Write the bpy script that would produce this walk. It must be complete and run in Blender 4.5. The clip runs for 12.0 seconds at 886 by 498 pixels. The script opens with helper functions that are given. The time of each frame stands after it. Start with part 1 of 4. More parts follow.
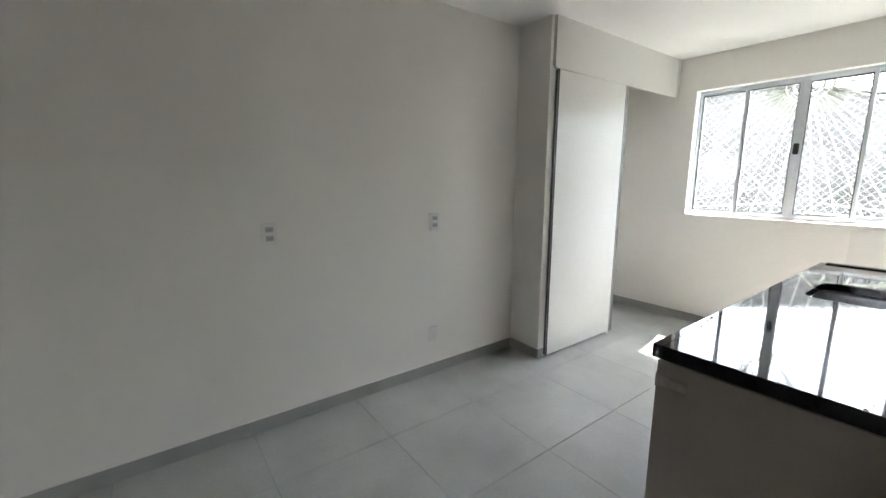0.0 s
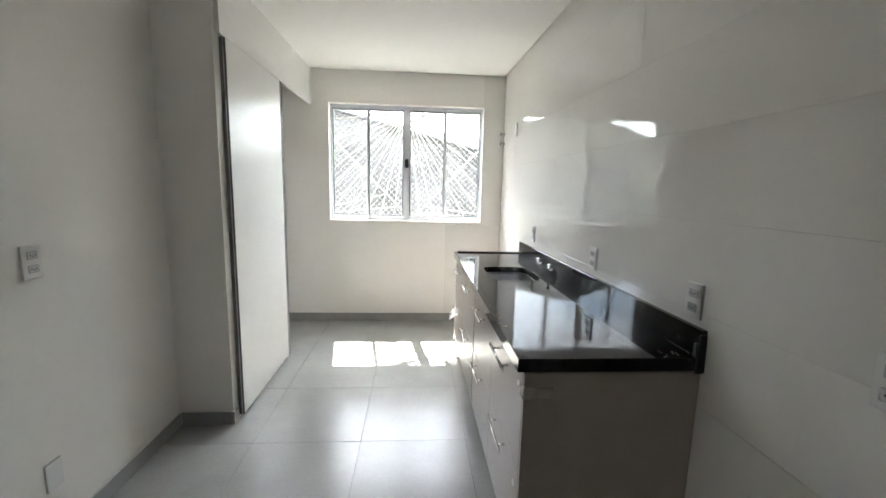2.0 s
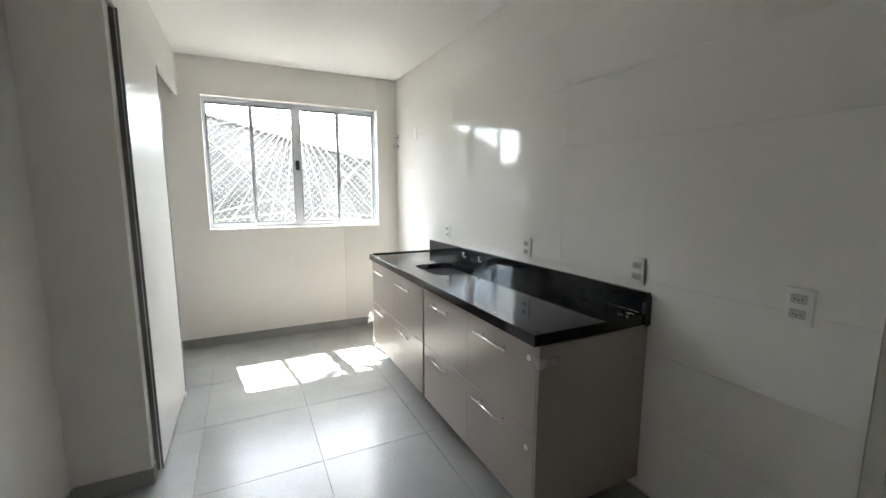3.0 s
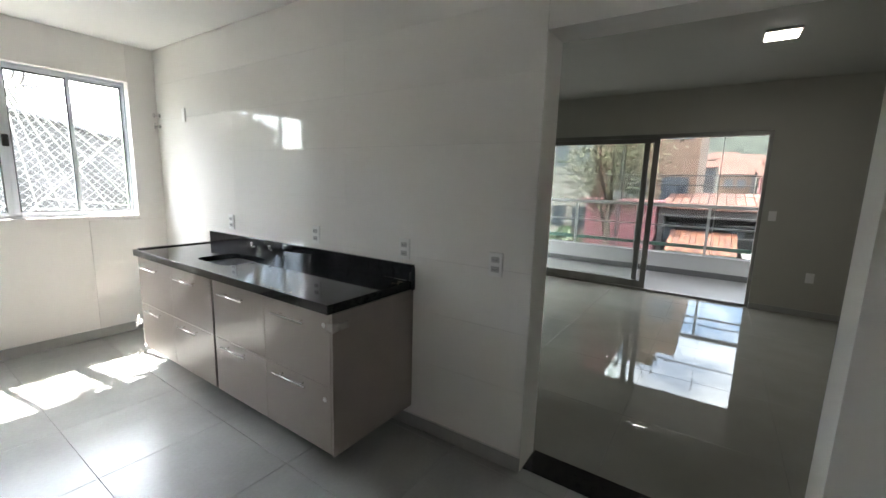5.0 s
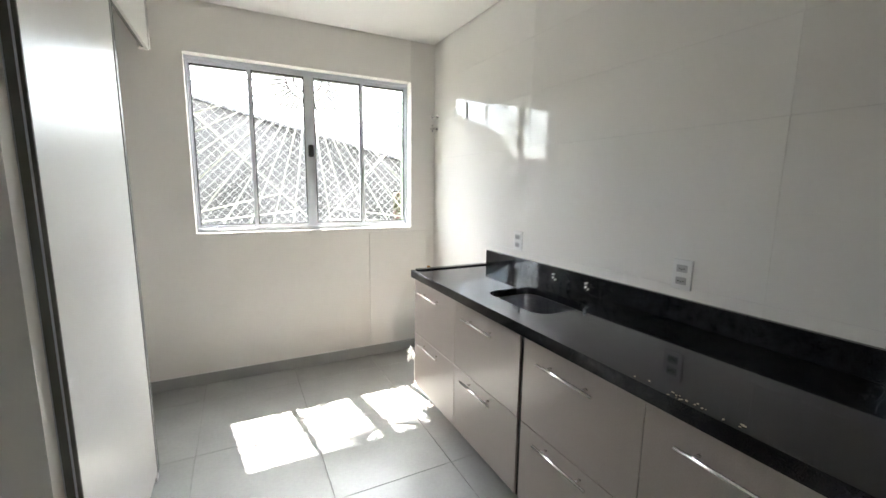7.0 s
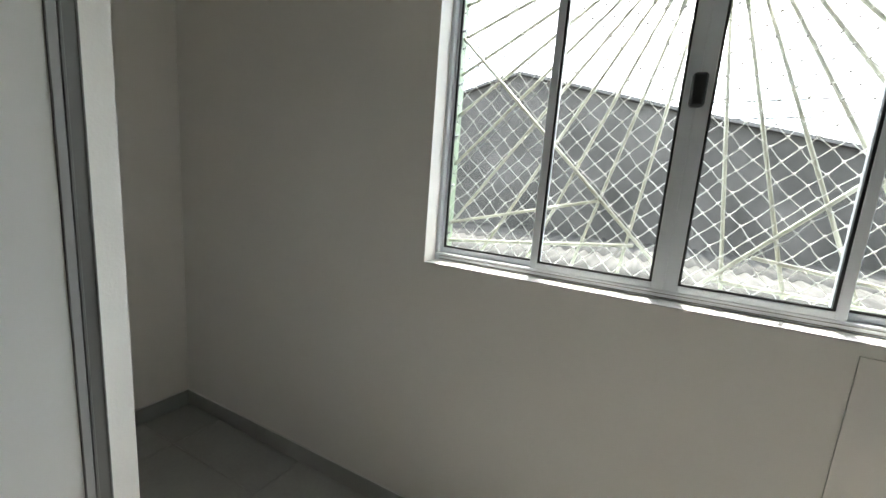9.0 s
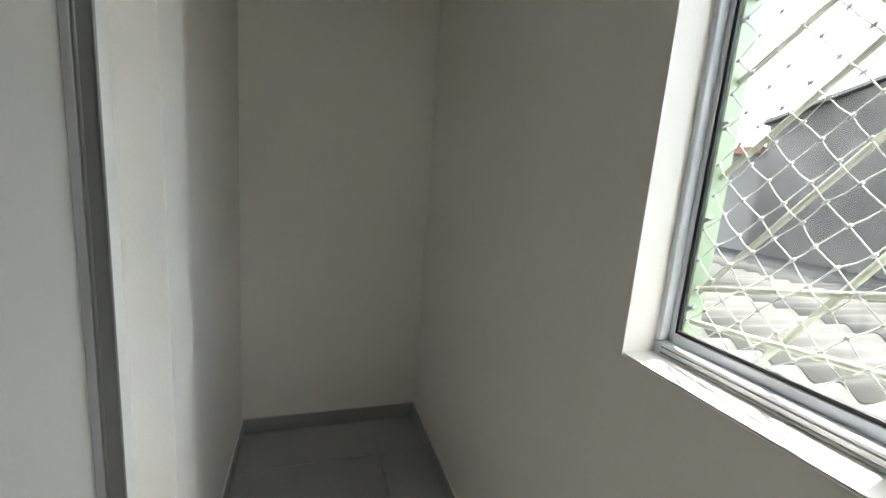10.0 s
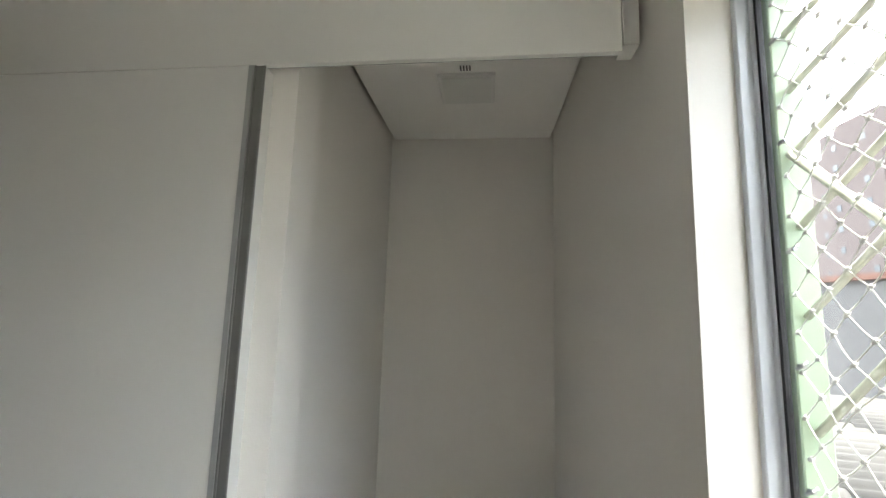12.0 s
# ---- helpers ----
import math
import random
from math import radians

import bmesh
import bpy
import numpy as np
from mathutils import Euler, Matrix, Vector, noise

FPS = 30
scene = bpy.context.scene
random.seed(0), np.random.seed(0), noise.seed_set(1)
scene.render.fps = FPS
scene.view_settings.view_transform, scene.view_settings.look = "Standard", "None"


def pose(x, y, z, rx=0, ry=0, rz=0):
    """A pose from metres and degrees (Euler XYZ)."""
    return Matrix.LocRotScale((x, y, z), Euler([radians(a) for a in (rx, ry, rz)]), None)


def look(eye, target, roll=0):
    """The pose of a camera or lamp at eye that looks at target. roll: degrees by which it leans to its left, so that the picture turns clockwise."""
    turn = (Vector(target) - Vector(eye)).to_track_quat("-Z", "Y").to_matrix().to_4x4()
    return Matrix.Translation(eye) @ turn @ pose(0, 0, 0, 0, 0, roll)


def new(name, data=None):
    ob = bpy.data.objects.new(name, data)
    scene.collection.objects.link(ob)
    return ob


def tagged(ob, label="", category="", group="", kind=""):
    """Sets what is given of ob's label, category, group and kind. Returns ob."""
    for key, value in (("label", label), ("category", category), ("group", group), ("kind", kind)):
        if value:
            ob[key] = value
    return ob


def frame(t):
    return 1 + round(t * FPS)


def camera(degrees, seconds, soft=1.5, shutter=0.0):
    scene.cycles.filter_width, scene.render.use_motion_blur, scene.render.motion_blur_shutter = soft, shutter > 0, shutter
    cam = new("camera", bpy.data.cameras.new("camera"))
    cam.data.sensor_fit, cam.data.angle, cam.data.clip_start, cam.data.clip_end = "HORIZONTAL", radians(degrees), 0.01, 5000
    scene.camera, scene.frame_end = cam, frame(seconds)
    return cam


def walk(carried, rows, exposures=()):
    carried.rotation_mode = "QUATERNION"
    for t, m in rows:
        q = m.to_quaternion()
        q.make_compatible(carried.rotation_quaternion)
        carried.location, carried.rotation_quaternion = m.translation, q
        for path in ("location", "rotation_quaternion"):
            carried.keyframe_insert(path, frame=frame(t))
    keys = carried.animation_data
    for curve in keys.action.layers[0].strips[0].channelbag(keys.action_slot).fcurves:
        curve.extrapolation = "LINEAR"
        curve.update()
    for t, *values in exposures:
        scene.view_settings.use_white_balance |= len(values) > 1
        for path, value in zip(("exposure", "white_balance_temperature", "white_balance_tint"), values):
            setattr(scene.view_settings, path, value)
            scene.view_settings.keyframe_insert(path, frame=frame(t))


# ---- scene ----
cam = camera(95.5, 12.0)
PATH = [
    (0, (0.03, -4.27, 1.41), (-1.555, -3.1, 1.062), 0.05),
    (0.5, (-0.133, -4.292, 1.414), (-1.203, -2.635, 1.082), 0.85),
    (1, (-0.325, -4.211, 1.393), (-0.932, -2.332, 1.072), 1.1),
    (1.5, (-0.578, -4.189, 1.401), (-0.8, -2.226, 1.083), 1.5),
    (2, (-0.885, -4.162, 1.406), (-0.745, -2.189, 1.107), 1.4),
    (2.5, (-1.2, -4.078, 1.38), (-0.689, -2.168, 1.077), 0.85),
    (3, (-1.462, -4.087, 1.390), (-0.59, -2.31, 1.113), 0.15),
    (3.5, (-1.62, -4.23, 1.42), (-0.411, -2.661, 1.146), -0.4),
    (3.7, (-1.67, -4.292, 1.44), (-0.315, -2.85, 1.168), 0.2),
    (5.3, (-1.683, -4.353, 1.418), (-0.045, -3.251, 1.094), 1.8),
    (5.5, (-1.663, -4.259, 1.409), (-0.112, -3.042, 1.067), 0.95),
    (6, (-1.655, -3.987, 1.376), (-0.339, -2.519, 1.036), 0.7),
    (6.5, (-1.513, -3.576, 1.409), (-0.45, -1.911, 1.095), 0.0),
    (6.7, (-1.515, -3.394, 1.402), (-0.515, -1.69, 1.097), 0.3),
    (8.3, (-1.098, -1.868, 1.372), (-1.002, 0.098, 1.019), 2.2),
    (8.5, (-1.075, -1.679, 1.376), (-1.157, 0.285, 1.01), 2.8),
    (9, (-1.042, -1.244, 1.362), (-1.935, 0.513, 1.019), 4.4),
    (9.5, (-1.122, -0.855, 1.359), (-2.668, 0.364, 1.007), 4.8),
    (10, (-1.142, -0.603, 1.379), (-3.007, 0.032, 1.033), 4.5),
    (10.5, (-1.221, -0.472, 1.391), (-3.181, -0.242, 1.068), 3.7),
    (11, (-1.2, -0.388, 1.453), (-3.189, -0.364, 1.238), 2.4),
    (11.3, (-1.163, -0.345, 1.514), (-3.158, -0.399, 1.376), 2.0),
    (12, (-1.031, -0.349, 1.602), (-3.002, -0.572, 1.86), 1.7),
]
EXPOSURES = [(0, 5.1, 6500, 10), (0.7, 4.88, 6500, 10), (1.2, 4.72, 6550, 10), (2.0, 4.93, 6600, 10), (3.5, 4.88, 6550, 10), (5.4, 4.9, 6500, 11), (6.0, 4.75, 6700, 12), (6.7, 4.75, 6700, 11), (8.3, 4.12, 6550, 9), (9.0, 3.42, 6700, 6), (9.5, 3.4, 6750, 5), (10.5, 3.8, 6800, 9), (12.0, 3.88, 6850, 9)]
SKY, SUN = 0.1, 2.1
walk(cam, [(t, look(e, g, r)) for t, e, g, r in PATH], EXPOSURES)

# ---- world and sun ----
SUN_TO = Vector((-0.095, 0.585, 1.0)).normalized()
world = bpy.data.worlds.new("world")
scene.world = world
world.use_nodes = True
wn, wl = world.node_tree.nodes, world.node_tree.links
bg = wn["Background"]
sky = wn.new("ShaderNodeTexSky")
sky.sky_type = "NISHITA"
sky.sun_disc = False
sky.sun_elevation = math.asin(SUN_TO.z)
sky.sun_rotation = math.atan2(SUN_TO.x, SUN_TO.y)
sky.dust_density = 2.0
clouds = wn.new("ShaderNodeTexNoise")
clouds.inputs["Scale"].default_value = 2.6
clouds.inputs["Detail"].default_value = 6
clouds.inputs["Roughness"].default_value = 0.6
wtc = wn.new("ShaderNodeTexCoord")
wmp = wn.new("ShaderNodeMapping")
wmp.inputs["Scale"].default_value = (1, 1, 2.2)
wl.new(wtc.outputs["Generated"], wmp.inputs["Vector"])
wl.new(wmp.outputs["Vector"], clouds.inputs["Vector"])
wr = wn.new("ShaderNodeValToRGB")
wr.color_ramp.elements[0].position = 0.38
wr.color_ramp.elements[1].position = 0.62
wl.new(clouds.outputs["Fac"], wr.inputs["Fac"])
wm = wn.new("ShaderNodeMix")
wm.data_type = "RGBA"
wm.inputs["B"].default_value = (12.0, 12.3, 13.0, 1)
wl.new(wr.outputs["Color"], wm.inputs["Factor"])
wl.new(sky.outputs["Color"], wm.inputs["A"])
wl.new(wm.outputs["Result"], bg.inputs["Color"])
bg.inputs["Strength"].default_value = SKY

sun = new("sun", bpy.data.lights.new("sun", "SUN"))
sun.data.energy = SUN
sun.data.angle = radians(0.5)
sun.data.color = (1.0, 0.96, 0.9)
sun.matrix_world = look((0, 20, 30), Vector((0, 20, 30)) - SUN_TO)


# ---- materials ----
def mat(name, color, rough=0.6, metal=0.0, var=0.06, scale=3.0, fine=0.0, fine_scale=90.0, coat=0.0,
        bump=0.0, bump_scale=120.0, spec=0.5, rough_var=0.0, piece=0.0, dark=None, dark_at=(0.6, 0.8)):
    m = bpy.data.materials.new(name)
    m.use_nodes = True
    n, l = m.node_tree.nodes, m.node_tree.links
    p = n["Principled BSDF"]
    p.inputs["Roughness"].default_value = rough
    p.inputs["Metallic"].default_value = metal
    p.inputs["Specular IOR Level"].default_value = spec
    p.inputs["Coat Weight"].default_value = coat
    p.inputs["Coat Roughness"].default_value = 0.04
    tc = n.new("ShaderNodeTexCoord")
    geo = n.new("ShaderNodeNewGeometry")
    big = n.new("ShaderNodeTexNoise")
    big.inputs["Scale"].default_value = scale
    big.inputs["Detail"].default_value = 5
    l.new(geo.outputs["Position"], big.inputs["Vector"])
    ramp = n.new("ShaderNodeMapRange")
    ramp.inputs["From Min"].default_value = 0.3
    ramp.inputs["From Max"].default_value = 0.7
    ramp.inputs["To Min"].default_value = 1 - var
    ramp.inputs["To Max"].default_value = 1 + var
    l.new(big.outputs["Fac"], ramp.inputs["Value"])
    last = ramp.outputs["Result"]
    if fine:
        sm = n.new("ShaderNodeTexNoise")
        sm.inputs["Scale"].default_value = fine_scale
        sm.inputs["Detail"].default_value = 3
        l.new(geo.outputs["Position"], sm.inputs["Vector"])
        r2 = n.new("ShaderNodeMapRange")
        r2.inputs["From Min"].default_value = 0.3
        r2.inputs["From Max"].default_value = 0.7
        r2.inputs["To Min"].default_value = 1 - fine
        r2.inputs["To Max"].default_value = 1 + fine
        l.new(sm.outputs["Fac"], r2.inputs["Value"])
        mu = n.new("ShaderNodeMath")
        mu.operation = "MULTIPLY"
        l.new(last, mu.inputs[0])
        l.new(r2.outputs["Result"], mu.inputs[1])
        last = mu.outputs["Value"]
    if piece:
        oi = n.new("ShaderNodeObjectInfo")
        r3 = n.new("ShaderNodeMapRange")
        r3.inputs["To Min"].default_value = 1 - piece
        r3.inputs["To Max"].default_value = 1 + piece
        l.new(oi.outputs["Random"], r3.inputs["Value"])
        mu = n.new("ShaderNodeMath")
        mu.operation = "MULTIPLY"
        l.new(last, mu.inputs[0])
        l.new(r3.outputs["Result"], mu.inputs[1])
        last = mu.outputs["Value"]
    vm = n.new("ShaderNodeVectorMath")
    vm.operation = "SCALE"
    vm.inputs[0].default_value = color[:3]
    l.new(last, vm.inputs["Scale"])
    out = vm.outputs["Vector"]
    if dark:
        st = n.new("ShaderNodeTexNoise")
        st.inputs["Scale"].default_value = scale * 0.35
        st.inputs["Detail"].default_value = 8
        st.inputs["Roughness"].default_value = 0.65
        l.new(geo.outputs["Position"], st.inputs["Vector"])
        sr = n.new("ShaderNodeMapRange")
        sr.inputs["From Min"].default_value, sr.inputs["From Max"].default_value = dark_at
        l.new(st.outputs["Fac"], sr.inputs["Value"])
        mx = n.new("ShaderNodeMix")
        mx.data_type = "RGBA"
        mx.inputs["B"].default_value = (*dark, 1)
        l.new(sr.outputs["Result"], mx.inputs["Factor"])
        l.new(out, mx.inputs["A"])
        out = mx.outputs["Result"]
    l.new(out, p.inputs["Base Color"])
    if rough_var:
        r4 = n.new("ShaderNodeMapRange")
        r4.inputs["From Min"].default_value = 0.3
        r4.inputs["From Max"].default_value = 0.7
        r4.inputs["To Min"].default_value = max(0.0, rough - rough_var)
        r4.inputs["To Max"].default_value = rough + rough_var
        l.new(big.outputs["Fac"], r4.inputs["Value"])
        l.new(r4.outputs["Result"], p.inputs["Roughness"])
    if bump:
        bn = n.new("ShaderNodeTexNoise")
        bn.inputs["Scale"].default_value = bump_scale
        bn.inputs["Detail"].default_value = 4
        l.new(geo.outputs["Position"], bn.inputs["Vector"])
        bu = n.new("ShaderNodeBump")
        bu.inputs["Strength"].default_value = bump
        bu.inputs["Distance"].default_value = 0.004
        l.new(bn.outputs["Fac"], bu.inputs["Height"])
        l.new(bu.outputs["Normal"], p.inputs["Normal"])
    return m


def lamp_mat(name, color, power):
    m = bpy.data.materials.new(name)
    m.use_nodes = True
    p = m.node_tree.nodes["Principled BSDF"]
    p.inputs["Base Color"].default_value = (*color, 1)
    p.inputs["Emission Color"].default_value = (*color, 1)
    p.inputs["Emission Strength"].default_value = power
    return m


def glass_mat(name, tint=(0.96, 0.975, 0.965)):
    m = bpy.data.materials.new(name)
    m.use_nodes = True
    n, l = m.node_tree.nodes, m.node_tree.links
    n.remove(n["Principled BSDF"])
    tr = n.new("ShaderNodeBsdfTransparent")
    tr.inputs["Color"].default_value = (*tint, 1)
    gl = n.new("ShaderNodeBsdfGlossy")
    gl.inputs["Roughness"].default_value = 0.01
    fr = n.new("ShaderNodeLayerWeight")
    fr.inputs["Blend"].default_value = 0.5
    pw = n.new("ShaderNodeMath")
    pw.operation = "POWER"
    pw.inputs[1].default_value = 5
    l.new(fr.outputs["Facing"], pw.inputs[0])
    ma = n.new("ShaderNodeMath")
    ma.operation = "MULTIPLY_ADD"
    ma.inputs[1].default_value = 0.9
    ma.inputs[2].default_value = 0.035
    l.new(pw.outputs["Value"], ma.inputs[0])
    mx = n.new("ShaderNodeMixShader")
    l.new(ma.outputs["Value"], mx.inputs["Fac"])
    l.new(tr.outputs["BSDF"], mx.inputs[1])
    l.new(gl.outputs["BSDF"], mx.inputs[2])
    l.new(mx.outputs["Shader"], n["Material Output"].inputs["Surface"])
    return m


PAINT = mat("wall_paint", (0.875, 0.845, 0.80), 0.55, var=0.015, scale=1.2, bump=0.12, bump_scale=160)
PLASTER = mat("ceiling_paint", (0.89, 0.875, 0.85), 0.75, var=0.012, scale=1.0)
WALL_TILE = mat("glazed_wall_tile", (0.84, 0.815, 0.775), 0.05, var=0.012, scale=2.0, bump=0.02, bump_scale=4, piece=0.0)
FLOOR_TILE = mat("grey_porcelain", (0.40, 0.405, 0.39), 0.24, var=0.11, scale=2.2, fine=0.03, fine_scale=60, rough_var=0.03, piece=0.03)
GROUT = mat("grout", (0.35, 0.35, 0.335), 0.9)
SKIRT = mat("grey_skirting_tile", (0.35, 0.35, 0.335), 0.35, var=0.08, scale=4)
POLISHED = mat("polished_porcelain", (0.34, 0.332, 0.30), 0.025, var=0.06, scale=3.0, piece=0.02)
GRANITE = mat("black_granite", (0.012, 0.012, 0.014), 0.05, var=0.3, scale=30, fine=0.6, fine_scale=400, spec=0.35)
GRANITE_RAW = mat("sawn_granite", (0.02, 0.02, 0.022), 0.3, var=0.3, scale=40, fine=0.5, fine_scale=300)
LAMINATE = mat("taupe_laminate", (0.36, 0.315, 0.28), 0.28, var=0.03, scale=1.5, fine=0.05, fine_scale=260, piece=0.02)
CARCASS = mat("cabinet_side", (0.36, 0.31, 0.275), 0.4, var=0.04, scale=2.0, fine=0.05, fine_scale=200)
SEAM = mat("dark_gap", (0.03, 0.028, 0.026), 0.7)
CHROME = mat("chrome", (0.82, 0.82, 0.82), 0.16, 1.0, var=0.04, scale=20)
STEEL = mat("brushed_steel", (0.34, 0.34, 0.35), 0.28, 1.0, var=0.1, scale=30, fine=0.1)
ALU = mat("natural_aluminium", (0.66, 0.69, 0.74), 0.32, 0.0, var=0.05, scale=8)
ALU_DARK = mat("grey_aluminium", (0.17, 0.17, 0.16), 0.35, 0.2, var=0.06, scale=8)
ALU_GREY = mat("mid_grey_aluminium", (0.34, 0.34, 0.33), 0.35, 0.1, var=0.06, scale=8)
BRONZE = mat("bronze_aluminium", (0.24, 0.235, 0.22), 0.4, 0.6, var=0.06, scale=8)
RUBBER = mat("black_rubber", (0.012, 0.012, 0.014), 0.6)
PLASTIC = mat("white_plastic", (0.80, 0.79, 0.77), 0.3, var=0.01)
INSERT = mat("socket_insert", (0.50, 0.49, 0.48), 0.4)
SOCKET = mat("socket_hole", (0.05, 0.05, 0.05), 0.6)
DOOR_WHITE = mat("white_door_laminate", (0.72, 0.71, 0.68), 0.32, var=0.015, scale=1.5)
GLASS = glass_mat("clear_glass")
# grey tint added to darken the bright street seen through it
DIM_GLASS = glass_mat("dimming_grey_glass", (0.51, 0.52, 0.51))
GRILLE = mat("pale_green_paint", (0.30, 0.38, 0.26), 0.45, var=0.08, scale=12, fine=0.06, dark=(0.35, 0.30, 0.2), dark_at=(0.66, 0.8))
GRILLE_CREAM = mat("cream_green_paint", (0.52, 0.525, 0.45), 0.45, var=0.08, scale=12, fine=0.05)
CORD = mat("white_nylon_cord", (0.58, 0.58, 0.56), 0.7, var=0.05, scale=40)
FIBRE = mat("fibre_cement", (0.066, 0.063, 0.059), 0.9, var=0.15, scale=2.5, fine=0.15, fine_scale=50, bump=0.3, dark=(0.026, 0.025, 0.024), dark_at=(0.40, 0.62))
GABLE = mat("weathered_render", (0.076, 0.073, 0.071), 0.95, var=0.35, scale=1.3, fine=0.16, fine_scale=14, bump=0.6, dark=(0.028, 0.028, 0.026), dark_at=(0.38, 0.60))
BLUE_PLASTIC = mat("blue_plastic", (0.06, 0.33, 0.54), 0.2, var=0.1, scale=20)
YELLOW = mat("yellow_label", (0.62, 0.70, 0.08), 0.5)
PINK = mat("pink_render", (0.20, 0.085, 0.08), 0.9, var=0.12, scale=0.8, fine=0.06, fine_scale=8)
RED_RENDER = mat("red_render", (0.26, 0.10, 0.11), 0.85, var=0.12, scale=0.8)
CREAM = mat("cream_render", (0.22, 0.205, 0.175), 0.9, var=0.1, scale=0.8)
OCHRE = mat("ochre_render", (0.17, 0.115, 0.08), 0.9, var=0.12, scale=0.8)
TERRACOTTA = mat("terracotta", (0.115, 0.055, 0.040), 0.85, var=0.25, scale=3, fine=0.15, fine_scale=20)
ORANGE = mat("orange_sheet", (0.17, 0.070, 0.042), 0.6, var=0.15, scale=2)
GREY_R = mat("grey_render", (0.085, 0.083, 0.083), 0.9, var=0.12, scale=0.6)
BALC = mat("balcony_tile", (0.13, 0.125, 0.118), 0.35, var=0.08, scale=3)
BALC_DARK = mat("dark_skirting_tile", (0.045, 0.044, 0.042), 0.5, var=0.08, scale=4)
TOWER = mat("pinkish_tower", (0.105, 0.085, 0.082), 0.9, var=0.06, scale=0.2)
TOWER_BLUE = mat("pale_blue_tower", (0.30, 0.38, 0.41), 0.9, var=0.05, scale=0.2)
DARK_WIN = mat("dark_window", (0.05, 0.06, 0.07), 0.15, var=0.2, scale=2)
WHITE_R = mat("white_render", (0.24, 0.236, 0.225), 0.8, var=0.04, scale=1.5)
ASPHALT = mat("asphalt", (0.06, 0.06, 0.06), 0.9, var=0.15, scale=0.6, fine=0.2)
LEAF = mat("leaf", (0.03, 0.055, 0.018), 0.6, var=0.35, scale=4)
LEAF_DRY = mat("yellow_leaf", (0.095, 0.10, 0.045), 0.7, var=0.3, scale=4)
BARK = mat("bark", (0.12, 0.09, 0.07), 0.9, var=0.25, scale=8, bump=0.5)
HILL = mat("wooded_hill", (0.024, 0.030, 0.021), 0.95, var=0.4, scale=0.05, fine=0.4, fine_scale=0.3)
GREEN_PAINT = mat("green_paint", (0.03, 0.075, 0.052), 0.5)
WHITE_METAL = mat("grey_painted_metal", (0.22, 0.225, 0.21), 0.4)
CABLE = mat("black_cable", (0.02, 0.02, 0.02), 0.7)
CONCRETE = mat("concrete_pole", (0.10, 0.098, 0.09), 0.9, var=0.1)
FOAM = mat("foam_residue", (0.45, 0.38, 0.28), 0.9, var=0.3, scale=60)
TAPE = mat("clear_tape", (0.47, 0.43, 0.40), 0.12, var=0.12, scale=40)
LED = lamp_mat("led_diffuser", (1.0, 0.97, 0.9), 1.7)
LED_OFF = mat("diffuser_off", (0.75, 0.75, 0.72), 0.35)
BRASS = mat("brass", (0.45, 0.25, 0.10), 0.4, 0.9, var=0.2, scale=50)


# ---- mesh helpers ----
def add_box(bm, x0, x1, y0, y1, z0, z1, bevel=0.0, seg=1):
    vs = [bm.verts.new((x, y, z)) for x in (x0, x1) for y in (y0, y1) for z in (z0, z1)]
    fs = [bm.faces.new([vs[i] for i in f]) for f in
          ((0, 1, 3, 2), (4, 6, 7, 5), (0, 4, 5, 1), (2, 3, 7, 6), (0, 2, 6, 4), (1, 5, 7, 3))]
    if bevel:
        es = list({e for f in fs for e in f.edges})
        bmesh.ops.bevel(bm, geom=es, offset=bevel, segments=seg, affect="EDGES", profile=0.5)


def boxes(*specs, bevel=0.0, seg=1):
    bm = bmesh.new()
    for s in specs:
        add_box(bm, *s, bevel=bevel, seg=seg)
    return bm


def add_tube(bm, a, b, r, sides=8, r2=None, caps=True):
    a, b = Vector(a), Vector(b)
    q = (b - a).to_track_quat("Z", "Y")
    r2 = r if r2 is None else r2
    ra, rb = [], []
    for i in range(sides):
        t = 2 * math.pi * i / sides
        d = q @ Vector((math.cos(t), math.sin(t), 0))
        ra.append(bm.verts.new(a + d * r))
        rb.append(bm.verts.new(b + d * r2))
    for i in range(sides):
        j = (i + 1) % sides
        f = bm.faces.new((ra[i], ra[j], rb[j], rb[i]))
        f.smooth = True
    if caps:
        bm.faces.new(ra[::-1])
        bm.faces.new(rb)


def add_path_tube(bm, pts, r, sides=8):
    for a, b in zip(pts, pts[1:]):
        add_tube(bm, a, b, r, sides)


def ob_mesh(name, bm, material, smooth=False):
    me = bpy.data.meshes.new(name)
    bmesh.ops.recalc_face_normals(bm, faces=bm.faces)
    bm.to_mesh(me)
    bm.free()
    me.materials.append(material)
    return new(name, me)


def thing(name, bm, material, label, category, group="", kind=""):
    return tagged(ob_mesh(name, bm, material), label, category, group, kind)


def root(name, at, label, category, group=""):
    ob = new(name)
    ob.location = at
    ob.empty_display_size = 0.05
    return tagged(ob, label, category, group)


def part(name, bm, material, parent, label="", kind=""):
    """A mesh built in the world's coordinates, hung under its thing."""
    ob = ob_mesh(name, bm, material)
    ob.parent = parent
    up = parent
    shift = Vector((0, 0, 0))
    while up is not None:
        shift += up.location
        up = up.parent
    for v in ob.data.vertices:
        v.co -= shift
    if label or kind:
        tagged(ob, label, kind=kind)
    return ob


def struct(name, bm, material, label=""):
    return tagged(ob_mesh(name, bm, material), label, kind="structure")


